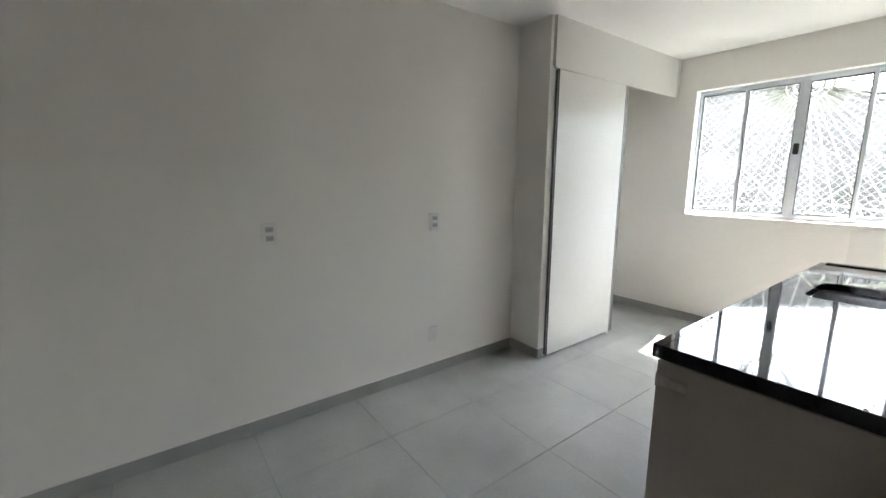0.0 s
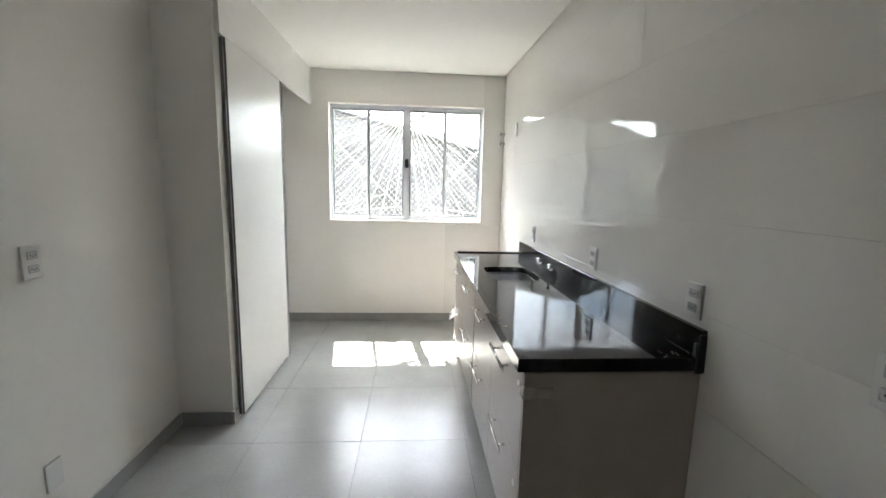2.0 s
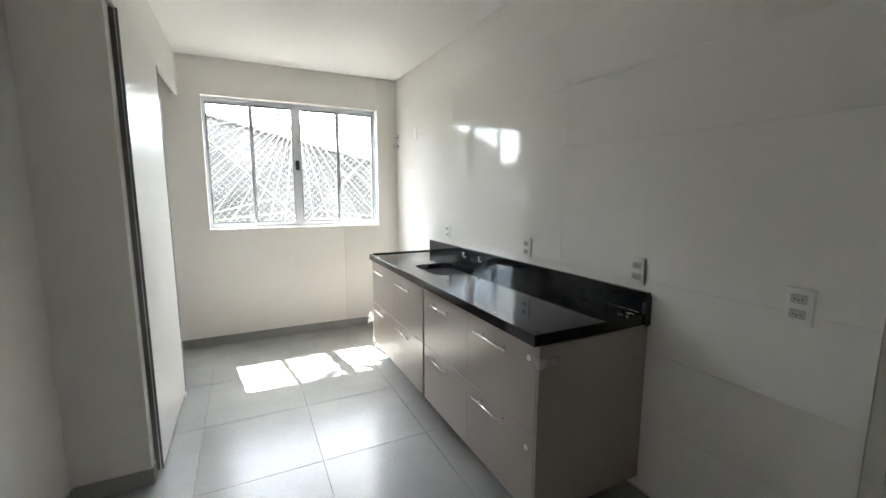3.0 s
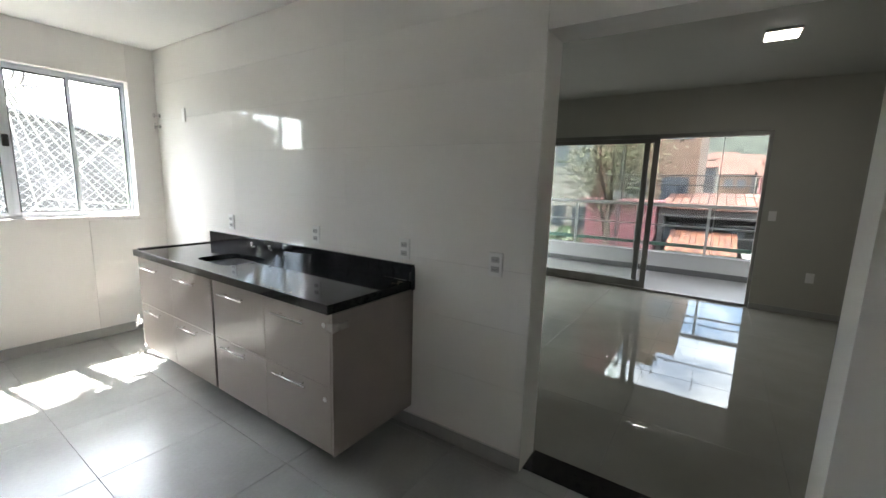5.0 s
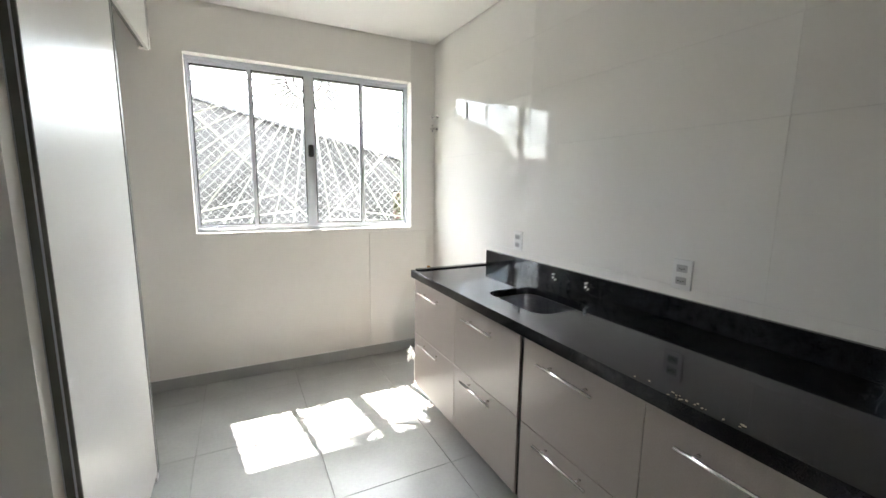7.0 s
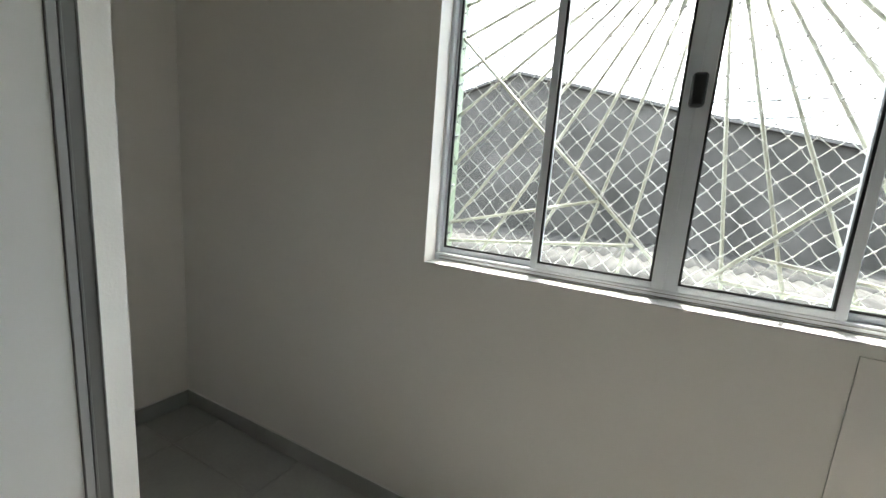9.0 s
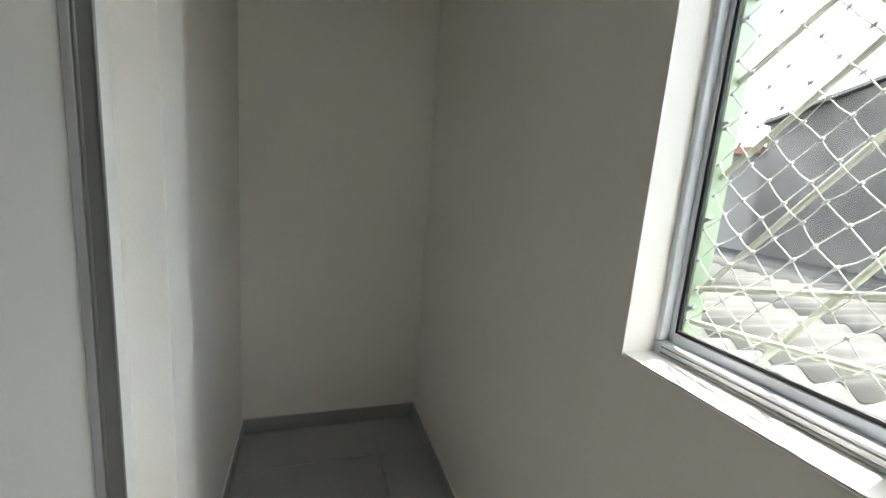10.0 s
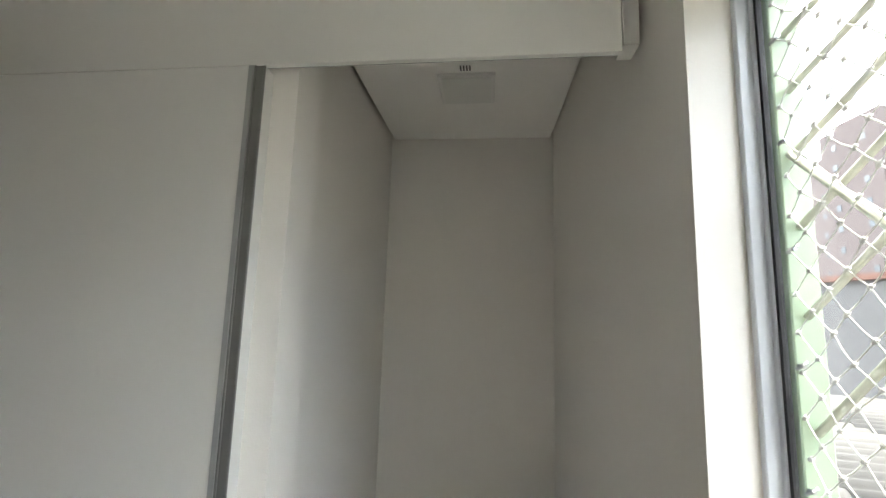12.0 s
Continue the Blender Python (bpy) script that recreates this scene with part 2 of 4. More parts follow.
# ---- kitchen shell ----
CEIL = 2.515
WX0, WX1, WZ0, WZ1 = -1.747, -0.21, 1.058, 2.212
wall_north = struct("wall_north", boxes(
    (-3.40, WX0, 0, 0.16, 0, 2.62), (WX1, 0.20, 0.0005, 0.16, 0, 2.62),
    (WX0, WX1, 0, 0.16, 0, WZ0), (WX0, WX1, 0, 0.16, WZ1, 2.62)), PAINT, "white painted outer wall with the window")
OY0, OY1, OZ = -4.765, -3.675, 2.085
wall_east = struct("wall_east", boxes(
    (0.006, 0.20, OY1, 0.0, 0, 2.62), (0.006, 0.20, -5.6, OY0, 0, 2.62), (0.006, 0.20, OY0, OY1, OZ, 2.62)),
    PAINT, "white wall with the wide opening to the living room")
SKEW = radians(1.0)
wall_east.rotation_euler.z = SKEW
wall_west = struct("wall_west", boxes((-2.48, -2.235, -5.6, -1.80, 0, 2.62)), PAINT, "long white painted wall")
wall_south = struct("wall_south", boxes((-2.48, 0.35, -5.75, -5.6, 0, 2.62)), PAINT, "white painted wall")
PY = -1.887
wall_partition = struct("wall_partition", boxes(
    (-2.235, -1.935, PY, -1.80, 0, 2.62), (-2.09, -1.950, -1.80, -0.90, 0, 2.62),
    (-2.09, -1.950, -0.90, -0.838, 0, 2.50)), PAINT, "white painted partition beside the niche")
wall_niche = struct("wall_niche", boxes((-3.40, -2.09, -1.06, -0.910, 0, 2.62), (-3.40, -3.220, -0.910, 0, 0, 2.62)),
                    PAINT, "white painted walls of the narrow niche")
bm = boxes((-2.33, 0.1, -5.6, 0, 2.56, 2.62))
low = [bm.verts.new(p) for p in ((-2.315, -5.585, CEIL), (0.083, -5.585, CEIL), (-0.013, -0.015, CEIL), (-2.315, -0.015, CEIL))]
high = [bm.verts.new((v.co.x, v.co.y, 2.559)) for v in low]
bm.faces.new(low[::-1])
bm.faces.new(high)
for k in range(4):
    bm.faces.new((low[k], low[(k + 1) % 4], high[(k + 1) % 4], high[k]))
ceiling_kitchen = struct("ceiling", bm, PLASTER, "white plaster ceiling with a recessed edge")
ceiling_niche = struct("ceiling", boxes((-3.220, -2.33, -0.910, 0, 2.56, 2.62), (-3.20, -2.33, -0.89, -0.02, CEIL, 2.559)),
                       PLASTER, "white plaster niche ceiling with a recessed edge")


def skirting(name, x0, x1, y0, y1, h=0.083):
    ob = struct(name, boxes((x0, x1, y0, y1, 0, h), bevel=0.0015), SKIRT, "grey porcelain skirting")
    e = 0.001
    part("sealant_bead", boxes((x0 + e, x1 - e, y0 + e, y1 - e, h + .0003, h + .0035), bevel=0.001), PLASTIC, ob, "thin white bead of sealant")
    return ob


skirting("baseboard", -3.21, -0.012, -0.010, 0)
skirting("baseboard", -0.010, 0.0, OY1, -0.012, 0.078).rotation_euler.z = SKEW
skirting("baseboard", -2.235, -2.225, -5.59, PY - .011, 0.078)
skirting("baseboard", -2.225, -1.935, PY - .010, PY, 0.078)
skirting("baseboard", -1.935, -1.927, PY - .008, -1.83, 0.078)
skirting("baseboard", -3.21, -2.09, -0.910, -0.900)
skirting("baseboard", -3.22, -3.21, -0.910, 0)
skirting("baseboard", -0.004, 0.006, -5.59, OY0).rotation_euler.z = SKEW

# ---- sliding door and its pelmet ----
door = root("sliding_door", (-1.905, -1.38, 0.02), "white sliding door slid open, with grey aluminium edges", "door")
part("leaf", boxes((-1.948, -1.905, -1.817, -0.946, 0.02, 2.168), bevel=0.001), DOOR_WHITE, door)
part("edge_profile", boxes((-1.9090, -1.9050, -0.9459, -0.9030, 0.02, 2.168), (-1.9050, -1.9005, -0.9300, -0.9250, 0.02, 2.168),
                           (-1.9050, -1.9030, -0.9070, -0.9030, 0.02, 2.168), bevel=0.001), ALU_DARK, door, "dark grey aluminium channel profile")
part("edge_lip", boxes((-1.9050, -1.9005, -0.9450, -0.9315, 0.02, 2.168), bevel=0.001), ALU_GREY, door, "paler lip of the profile")
part("edge_return", boxes((-1.9485, -1.9091, -0.9459, -0.9040, 0.02, 2.168), bevel=0.001), DOOR_WHITE, door, "white return of the leaf behind the profile")
part("edge_profile", boxes((-1.9485, -1.9005, -1.823, -1.8171, 0.02, 2.168), bevel=0.002), ALU_DARK, door, "grey aluminium edge profile")
part("edge_groove", boxes((-1.937, -1.933, -1.826, -1.823, 0.02, 2.2), (-1.914, -1.910, -1.826, -1.823, 0.02, 2.2)), ALU, door, "lighter ridge of the profile")
part("floor_guide", boxes((-1.920, -1.900, -0.99, -0.95, 0.0, 0.02)), PLASTIC, door)
pelmet = root("door_pelmet", (-1.88, -0.95, 2.17), "white boxed pelmet hiding the sliding door rail", "pelmet")
part("front_board", boxes((-1.925, -1.909, -1.86, -0.055, 2.172, CEIL + 0.002), bevel=0.001), DOOR_WHITE, pelmet)
part("end_board", boxes((-1.965, -1.905, -0.054, -0.018, 2.185, CEIL + 0.002), bevel=0.001), DOOR_WHITE, pelmet)
part("near_end_board", boxes((-1.949, -1.926, -1.86, -1.842, 2.19, CEIL + 0.002), bevel=0.001), DOOR_WHITE, pelmet)
part("rail", boxes((-1.947, -1.926, -1.84, -0.06, 2.185, 2.225)), ALU_DARK, pelmet, "grey aluminium door rail")

# ---- window ----
window = root("window_1", ((WX0 + WX1) / 2, 0.08, WZ0), "white-framed aluminium sliding window with four panes, closed", "window")
window["kind"] = "structure"
FY0, FY1 = 0.078, 0.121
part("window_sill", boxes((WX0, WX1, 0.002, FY0, WZ0, WZ0 + 0.004)), DOOR_WHITE, window, "white painted sill")
part("window_frame", boxes((WX0, WX0 + .013, FY0, FY1, WZ0 + .030, WZ1 - .022), (WX1 - .013, WX1, FY0, FY1, WZ0 + .030, WZ1 - .022),
                           (WX0, WX1, FY0, FY1, WZ0, WZ0 + .030), (WX0, WX1, FY0, FY1, WZ1 - .022, WZ1), bevel=0.002), ALU, window, "natural aluminium outer frame")
part("track_line", boxes((WX0 + .02, WX1 - .02, FY0 - .002, FY0, WZ0 + .008, WZ0 + .011), (WX0 + .02, WX1 - .02, FY0 - .002, FY0, WZ0 + .020, WZ0 + .022)), ALU_DARK, window, "track groove")
PX = [WX0 + .013, -1.366, -0.981, -0.593, WX1 - .013]
for i in range(4):
    inner = i in (1, 2)
    y0, y1 = (0.081, 0.098) if inner else (0.100, 0.114)
    a = PX[i] - (0.018 if i == 1 else 0)
    b = PX[i + 1] + (0.018 if i == 2 else 0)
    if i == 0:
        b += 0.012
    if i == 3:
        a -= 0.012
    z0, z1 = WZ0 + .030, WZ1 - .022
    sa = 0.034 if i == 2 else (0.010 if i == 0 else 0.024)
    sb = 0.034 if i == 1 else (0.010 if i == 3 else 0.024)
    sash = part("sash", boxes((a, a + sa, y0, y1, z0, z1), (b - sb, b, y0, y1, z0, z1),
                              (a + sa, b - sb, y0, y1, z0, z0 + .020), (a + sa, b - sb, y0, y1, z1 - .020, z1), bevel=0.0015), ALU, window)
    g = 0.007
    part("gasket", boxes((a + sa, a + sa + g, y0 + .003, y1 - .003, z0 + .020, z1 - .020), (b - sb - g, b - sb, y0 + .003, y1 - .003, z0 + .020, z1 - .020),
                         (a + sa + g, b - sb - g, y0 + .003, y1 - .003, z0 + .020, z0 + .020 + g), (a + sa + g, b - sb - g, y0 + .003, y1 - .003, z1 - .020 - g, z1 - .020)), RUBBER, sash, "black rubber gasket")
    pane = part("pane", boxes((a + sa + g, b - sb - g, (y0 + y1) / 2 - .002, (y0 + y1) / 2 + .002, z0 + .020 + g, z1 - .020 - g)), GLASS, sash, "clear glass pane")
    pane.visible_shadow = False
part("outer_seal", boxes((WX0 + .013, WX0 + .0165, .1145, .1205, WZ0 + .031, WZ1 - .023), (WX1 - .0165, WX1 - .013, .1145, .1205, WZ0 + .031, WZ1 - .023)), RUBBER, window, "black rubber seal outside the pane")
part("latch", boxes((-1.000, -0.962, 0.056, 0.081, 1.602, 1.692), bevel=0.010, seg=3), RUBBER, window, "black oval latch")

# ---- grille and safety net outside the window ----
GY = 0.148
grille = root("window_grille", (-0.978, GY, WZ0), "pale green iron window grille with a sunburst of radiating bars", "window grille")
gx0, gx1, gz0, gz1 = WX0 + .001, WX1 - .001, WZ0 + .001, WZ1 - .001
part("grille_frame", boxes((gx0, gx0 + .020, GY - .022, GY + .024, gz0, gz1), (gx1 - .020, gx1, GY - .022, GY + .024, gz0, gz1),
                           (gx0 + .020, gx1 - .020, GY - .012, GY + .012, gz0, gz0 + .020), (gx0 + .020, gx1 - .020, GY - .012, GY + .012, gz1 - .02, gz1), bevel=0.002), GRILLE, grille)
CX, CZ, R1, R2 = -0.975, 2.17, 0.155, 0.100
ix0, ix1, iz0 = gx0 + .020, gx1 - .020, gz0 + .020
for rr in (R1, R2):
    bm = bmesh.new()
    pts = [(CX + rr * math.cos(a), GY, CZ + rr * math.sin(a)) for a in [math.pi + math.pi * k / 18 for k in range(19)]]
    for (x, y, z), (x2, y2, z2) in zip(pts, pts[1:]):
        add_tube(bm, (x, y, z), (x2, y2, z2), 0.010, 6)
    part("ring", bm, GRILLE_CREAM, grille, "half ring of the sunburst")
bm = boxes((ix0, ix1, GY - .008, GY + .006, CZ - .006, CZ + .010))
part("cross_bar", bm, GRILLE_CREAM, grille)
for k in range(9):
    x = ix0 + (ix1 - ix0) * (k + 0.5) / 9
    bm = boxes((x - .006, x + .006, GY - .006, GY + .006, CZ + .010, gz1 - .0201))
    part("upright_bar", bm, GRILLE_CREAM, grille)
for k in range(1, 24):
    a = math.pi + math.pi * k / 24
    c, s = math.cos(a), math.sin(a)
    far = min((ix0 - CX) / c if c < -1e-6 else 9, (ix1 - CX) / c if c > 1e-6 else 9, (iz0 - CZ) / s)
    bm = bmesh.new()
    p = lambda d: (CX + d * c, GY, CZ + d * s)
    add_tube(bm, p(R1), p(R1 + 0.13), 0.0080, 6)
    add_tube(bm, p(R1 + 0.13), p(R1 + .15), 0.0080, 6, 0.0057)
    add_tube(bm, p(R1 + .15), p(far), 0.0057, 6)
    part("ray_bar", bm, GRILLE_CREAM, grille)
for a, b in (((-0.93, 1.07), (ix0, 1.86)), ((-0.93, 1.07), (ix1, 1.80)), ((-1.08, 1.20), (ix0, 1.13)), ((-1.20, 1.33), (ix0, 1.20)),
             ((-0.86, 1.13), (ix1, 1.10)), ((-0.78, 1.21), (ix1, 1.14))):
    bm = bmesh.new()
    add_tube(bm, (a[0], GY - .006, a[1]), (b[0], GY - .006, b[1]), 0.0064, 6)
    part("brace_bar", bm, GRILLE_CREAM, grille)

NY = GY - 0.018
rng = random.Random(4)
bm = bmesh.new()
STEP = 0.062
nx0, nx1, nz0, nz1 = gx0 + .024, gx1 - .024, gz0 + .015, gz1 - .015
nodes = {}
ni, nj = int((nx1 - nx0) / (STEP / 2)) + 1, int((nz1 - nz0) / (STEP / 2)) + 1
for i in range(ni + 1):
    for j in range(nj + 1):
        if (i + j) % 2 == 0:
            x, z = nx0 + i * STEP / 2, nz0 + j * STEP / 2
            nodes[i, j] = Vector((min(x, nx1) + rng.uniform(-.004, .004), NY + rng.uniform(-.002, .002), min(z, nz1) + rng.uniform(-.004, .004)))
for (i, j), v in nodes.items():
    for di in (-1, 1):
        w = nodes.get((i + di, j + 1))
        if w:
            mid = (v + w) / 2 + Vector((rng.uniform(-.002, .002), 0, rng.uniform(-.002, 0)))
            add_tube(bm, v, mid, 0.0012, 4, caps=False)
            add_tube(bm, mid, w, 0.0012, 4, caps=False)
    add_tube(bm, v - Vector((.003, 0, .003)), v + Vector((.003, 0, .003)), 0.003, 5)
net = thing("safety_net", bm, CORD, "white knotted nylon safety net tied to the grille", "safety net", kind="stuff")
for z in (1.16, 1.34, 1.52, 1.70, 1.88, 2.06):
    bm = bmesh.new()
    add_tube(bm, (gx0 + .019, GY - .018, z), (gx0 + .032, GY - .018, z), 0.003, 6)
    add_tube(bm, (gx0 + .022, GY - .024, z - .006), (gx0 + .028, GY - .010, z + .006), 0.0028, 6)
    part("net_hook", bm, STEEL, grille, "small steel hook")

# ---- counter, cabinets and sink ----
CX0, CY0, CY1, CT = -0.557, -2.990, -0.853, 0.884
cutx0, cutx1, cuty0, cuty1 = -0.425, -0.130, -1.90, -1.485
counter = root("worktop", (-0.28, -1.93, CT), "black polished granite worktop with a raised rim and backsplash", "worktop")


def rounded(x0, x1, y0, y1, r, n=6):
    pts = []
    for cx, cy, a0 in ((x1 - r, y1 - r, 0), (x0 + r, y1 - r, 90), (x0 + r, y0 + r, 180), (x1 - r, y0 + r, 270)):
        for k in range(n + 1):
            a = radians(a0 + 90 * k / n)
            pts.append((cx + r * math.cos(a), cy + r * math.sin(a)))
    return pts


def plate_with_hole(bm, x0, x1, y0, y1, z0, z1, hole):
    """A slab with a rounded hole, its top and bottom as fans of quads between the hole and the rim."""
    n = len(hole)
    cx, cy = sum(p[0] for p in hole) / n, sum(p[1] for p in hole) / n
    rim = []
    for hx, hy in hole:
        dx, dy = hx - cx, hy - cy
        k = min((x1 - cx) / dx if dx > 1e-9 else 9e9, (x0 - cx) / dx if dx < -1e-9 else 9e9,
                (y1 - cy) / dy if dy > 1e-9 else 9e9, (y0 - cy) / dy if dy < -1e-9 else 9e9)
        rim.append((cx + dx * k, cy + dy * k))
    corners = [(x1, y1), (x0, y1), (x0, y0), (x1, y0)]
    for c in corners:
        k = min(range(n), key=lambda i: (rim[i][0] - c[0]) ** 2 + (rim[i][1] - c[1]) ** 2)
        rim[k] = c
    rows = []
    for z in (z0, z1):
        rows.append(([bm.verts.new((*p, z)) for p in hole], [bm.verts.new((*p, z)) for p in rim]))
    for i in range(n):
        j = (i + 1) % n
        (h0, r0), (h1, r1) = rows
        for q in ((h1[i], r1[i], r1[j], h1[j]), (h0[j], r0[j], r0[i], h0[i]), (r0[i], r0[j], r1[j], r1[i]), (h0[j], h0[i], h1[i], h1[j])):
            bm.faces.new(q)


hole = rounded(cutx0, cutx1, cuty0, cuty1, 0.075)
bm = bmesh.new()
SX0, SX1, SZ0, SZ1 = CX0 + .03, 0.018, CT - .038, CT - .0012
plate_with_hole(bm, SX0, SX1, -2.02, -1.37, SZ0, SZ1, hole)
add_box(bm, SX0, 0.030, CY0 + .038, -2.02, SZ0, SZ1)
add_box(bm, SX0, 0.010, -1.37, CY1 - .042, SZ0, SZ1)
part("slab", bm, GRANITE, counter, "polished black granite slab")
part("rim", boxes((CX0, CX0 + .0295, CY0, CY1, CT - 0.045, CT), (CX0 + .030, 0.050, CY0, CY0 + .0375, CT - 0.045, CT), bevel=0.001), GRANITE, counter, "polished rim")
part("drip_edge", boxes((CX0 + .030, 0.012, CY1 - .0415, CY1, CT - 0.045, CT + .007), bevel=0.002, seg=2), GRANITE, counter, "raised polished drip edge")
turn = Matrix.Rotation(SKEW, 4, "Z")
bm = boxes((-0.0215, -0.0005, CY0 - .004, CY1 + .004, CT - .0006, CT + 0.092), bevel=0.0015)
bmesh.ops.transform(bm, matrix=turn, verts=bm.verts)
part("backsplash", bm, GRANITE, counter, "black granite backsplash")
bm = boxes((-0.030, -0.001, CY0 - .012, CY0 - .0045, CT - .05, CT + 0.080), (-0.034, -0.022, CY0 - .008, CY0 + .012, CT + .002, CT + 0.05), bevel=0.003, seg=2)
bmesh.ops.transform(bm, matrix=turn, verts=bm.verts)
for v in bm.verts:
    v.co += Vector(noise.noise_vector(v.co * 60)) * 0.004
part("sealant", bm, GRANITE_RAW, counter, "rough dark sealant at the end of the backsplash")

rc = random.Random(21)
bm = bmesh.new()
for k in range(26):
    far = k % 3 == 0
    x, y = (-0.045 + rc.uniform(-.03, .03), CY0 + rc.uniform(.004, .06)) if far else (CX0 + rc.uniform(.004, .03), -2.58 + rc.gauss(0, .07))
    r = rc.uniform(.0015, .004)
    m4 = Matrix.Translation((x, y, CT + r * .4 - .0002)) @ Matrix.Rotation(rc.uniform(0, 3), 4, "Z") @ Matrix.Diagonal((r * rc.uniform(1, 2.2), r, r * .5, 1))
    bmesh.ops.create_icosphere(bm, subdivisions=1, radius=1.0, matrix=m4)
thing("stone_crumbs", bm, FOAM, "pale crumbs of mortar left on the worktop's rim", "crumbs", kind="stuff")

sink = root("sink", (-0.24, -1.695, CT - .2), "brushed steel sink bowl set under the worktop", "sink")
bm = bmesh.new()
rings = []
for gro, z in ((-.008, CT - .039), (0.0, CT - .041), (-.004, CT - .06), (-.012, CT - .17), (-.03, CT - .19), (-.10, CT - .195)):
    ring = rounded(cutx0 - gro - .004, cutx1 + gro + .004, cuty0 - gro - .004, cuty1 + gro + .004, max(.03, 0.075 + gro))
    rings.append([bm.verts.new((*p, z)) for p in ring])
for a, b in zip(rings, rings[1:]):
    for i in range(len(a)):
        j = (i + 1) % len(a)
        bm.faces.new((a[i], a[j], b[j], b[i])).smooth = True
bm.faces.new(rings[-1])
part("bowl", bm, STEEL, sink)
bm = bmesh.new()
add_tube(bm, (-0.24, -1.695, CT - .194), (-0.24, -1.695, CT - .190), 0.045, 20, 0.040)
part("drain", bm, CHROME, sink, "round chrome drain")
for y in (-1.565, -1.785):
    tap = root("water_stub", (-0.05, y, CT + .02), "small chrome water stub standing at the backsplash", "tap")
    bm = bmesh.new()
    add_tube(bm, (-0.0225, y, CT + .040), (-0.062, y, CT + .040), 0.008, 10)
    add_tube(bm, (-0.062, y, CT + .036), (-0.062, y - .004, CT + .066), 0.007, 10)
    part("elbow", bm, CHROME, tap)
    bm = bmesh.new()
    add_tube(bm, (-0.062, y - .004, CT + .066), (-0.064, y - .005, CT + .077), 0.0095, 10, 0.008)
    add_tube(bm, (-0.074, y - .004, CT + .072), (-0.052, y - .006, CT + .075), 0.0035, 8)
    part("handle", bm, CHROME, tap)
ZB, ZS, ZT = 0.140, 0.482, 0.832
cols = [(-1.3885, -0.865), (-1.922, -1.3890), (-2.4640, -1.943), (-2.977, -2.4645)]
for n, (ya, yb) in enumerate(((-1.923, -0.863), (-2.978, -1.941))):
    cab = root("base_cabinet", (-0.27, (ya + yb) / 2, ZB), "taupe laminate wall-hung drawer cabinet under the worktop", "cabinet", "kitchen base cabinets")
    part("carcass", boxes((-0.513, -0.018, ya, ya + .018, ZB, ZT), (-0.505, -0.018, yb - .018, yb, ZB, ZT),
                          (-0.513, -0.018, ya + .018, yb - .018, ZB, ZB + .018), (-0.036, -0.018, ya + .018, yb - .018, ZB + .018, ZT)),
         CARCASS, cab)
    for ca, cb in cols[2 * n:2 * n + 2]:
        for za, zb in ((ZB + .002, ZS - .0015), (ZS + .0015, ZT + .004)):
            front = part("drawer_front", boxes((-0.535, -0.516, ca + .0008, cb - .0008, za, zb), bevel=0.0012), LAMINATE, cab, "taupe laminate drawer front")
            hz = 0.765 if zb > .6 else 0.447
            mid = (ca + cb) / 2 + .025
            bm = bmesh.new()
            add_tube(bm, (-0.564, mid - .127, hz), (-0.564, mid + .127, hz), 0.0058, 10)
            part("handle", bm, CHROME, front, "slim chrome bar handle")
            for q in (-.082, .082):
                bm = bmesh.new()
                add_tube(bm, (-0.535, mid + q, hz), (-0.560, mid + q, hz), 0.0045, 8)
                part("handle_post", bm, CHROME, front)
            front.location = (0, 0, 0)
filler = thing("filler_strip", boxes((-0.528, -0.514, -1.9405, -1.9235, ZB, ZT + .002)), SEAM, "narrow dark strip between the two cabinets", "trim")
side = thing("side_panel", boxes((-0.535, 0.044, -2.9935, -2.9785, ZB - .004, ZT + .004), bevel=0.001), CARCASS, "taupe laminate end panel of the cabinets", "side panel")
for z in (0.776, 0.412):
    bm = bmesh.new()
    add_tube(bm, (-0.5362, -2.936, z), (-0.5392, -2.936, z), 0.0125, 16, 0.0105)
    thing("hole_cover", bm, PLASTIC, "small white round cover stuck on the drawer front", "sticker")
tape = root("packing_tape", (-0.536, -2.9945, 0.77), "clear packing tape wrapped round the cabinet's corner", "tape")
bm = bmesh.new()
rows = []
for x, y in ((-0.5372, -2.955), (-0.5374, -2.9925), (-0.5362, -2.9960), (-0.500, -2.9962), (-0.440, -2.9955)):
    w = .021 + .003 * math.sin(x * 90 + y * 40)
    rows.append([bm.verts.new((x, y, 0.772 + dz)) for dz in (-w, -w * .3, w * .4, w)])
for p, q in zip(rows, rows[1:]):
    for k in range(3):
        bm.faces.new((p[k], q[k], q[k + 1], p[k + 1])).smooth = True
for v in bm.verts:
    v.co += Vector((0, -1, 0)) * .0015 * abs(noise.noise(v.co * 70))
geo_out = bmesh.ops.extrude_face_region(bm, geom=list(bm.faces))
for v in geo_out["geom"]:
    if isinstance(v, bmesh.types.BMVert):
        v.co += Vector((-.0004, -.0006, 0))
part("strip", bm, TAPE, tape)

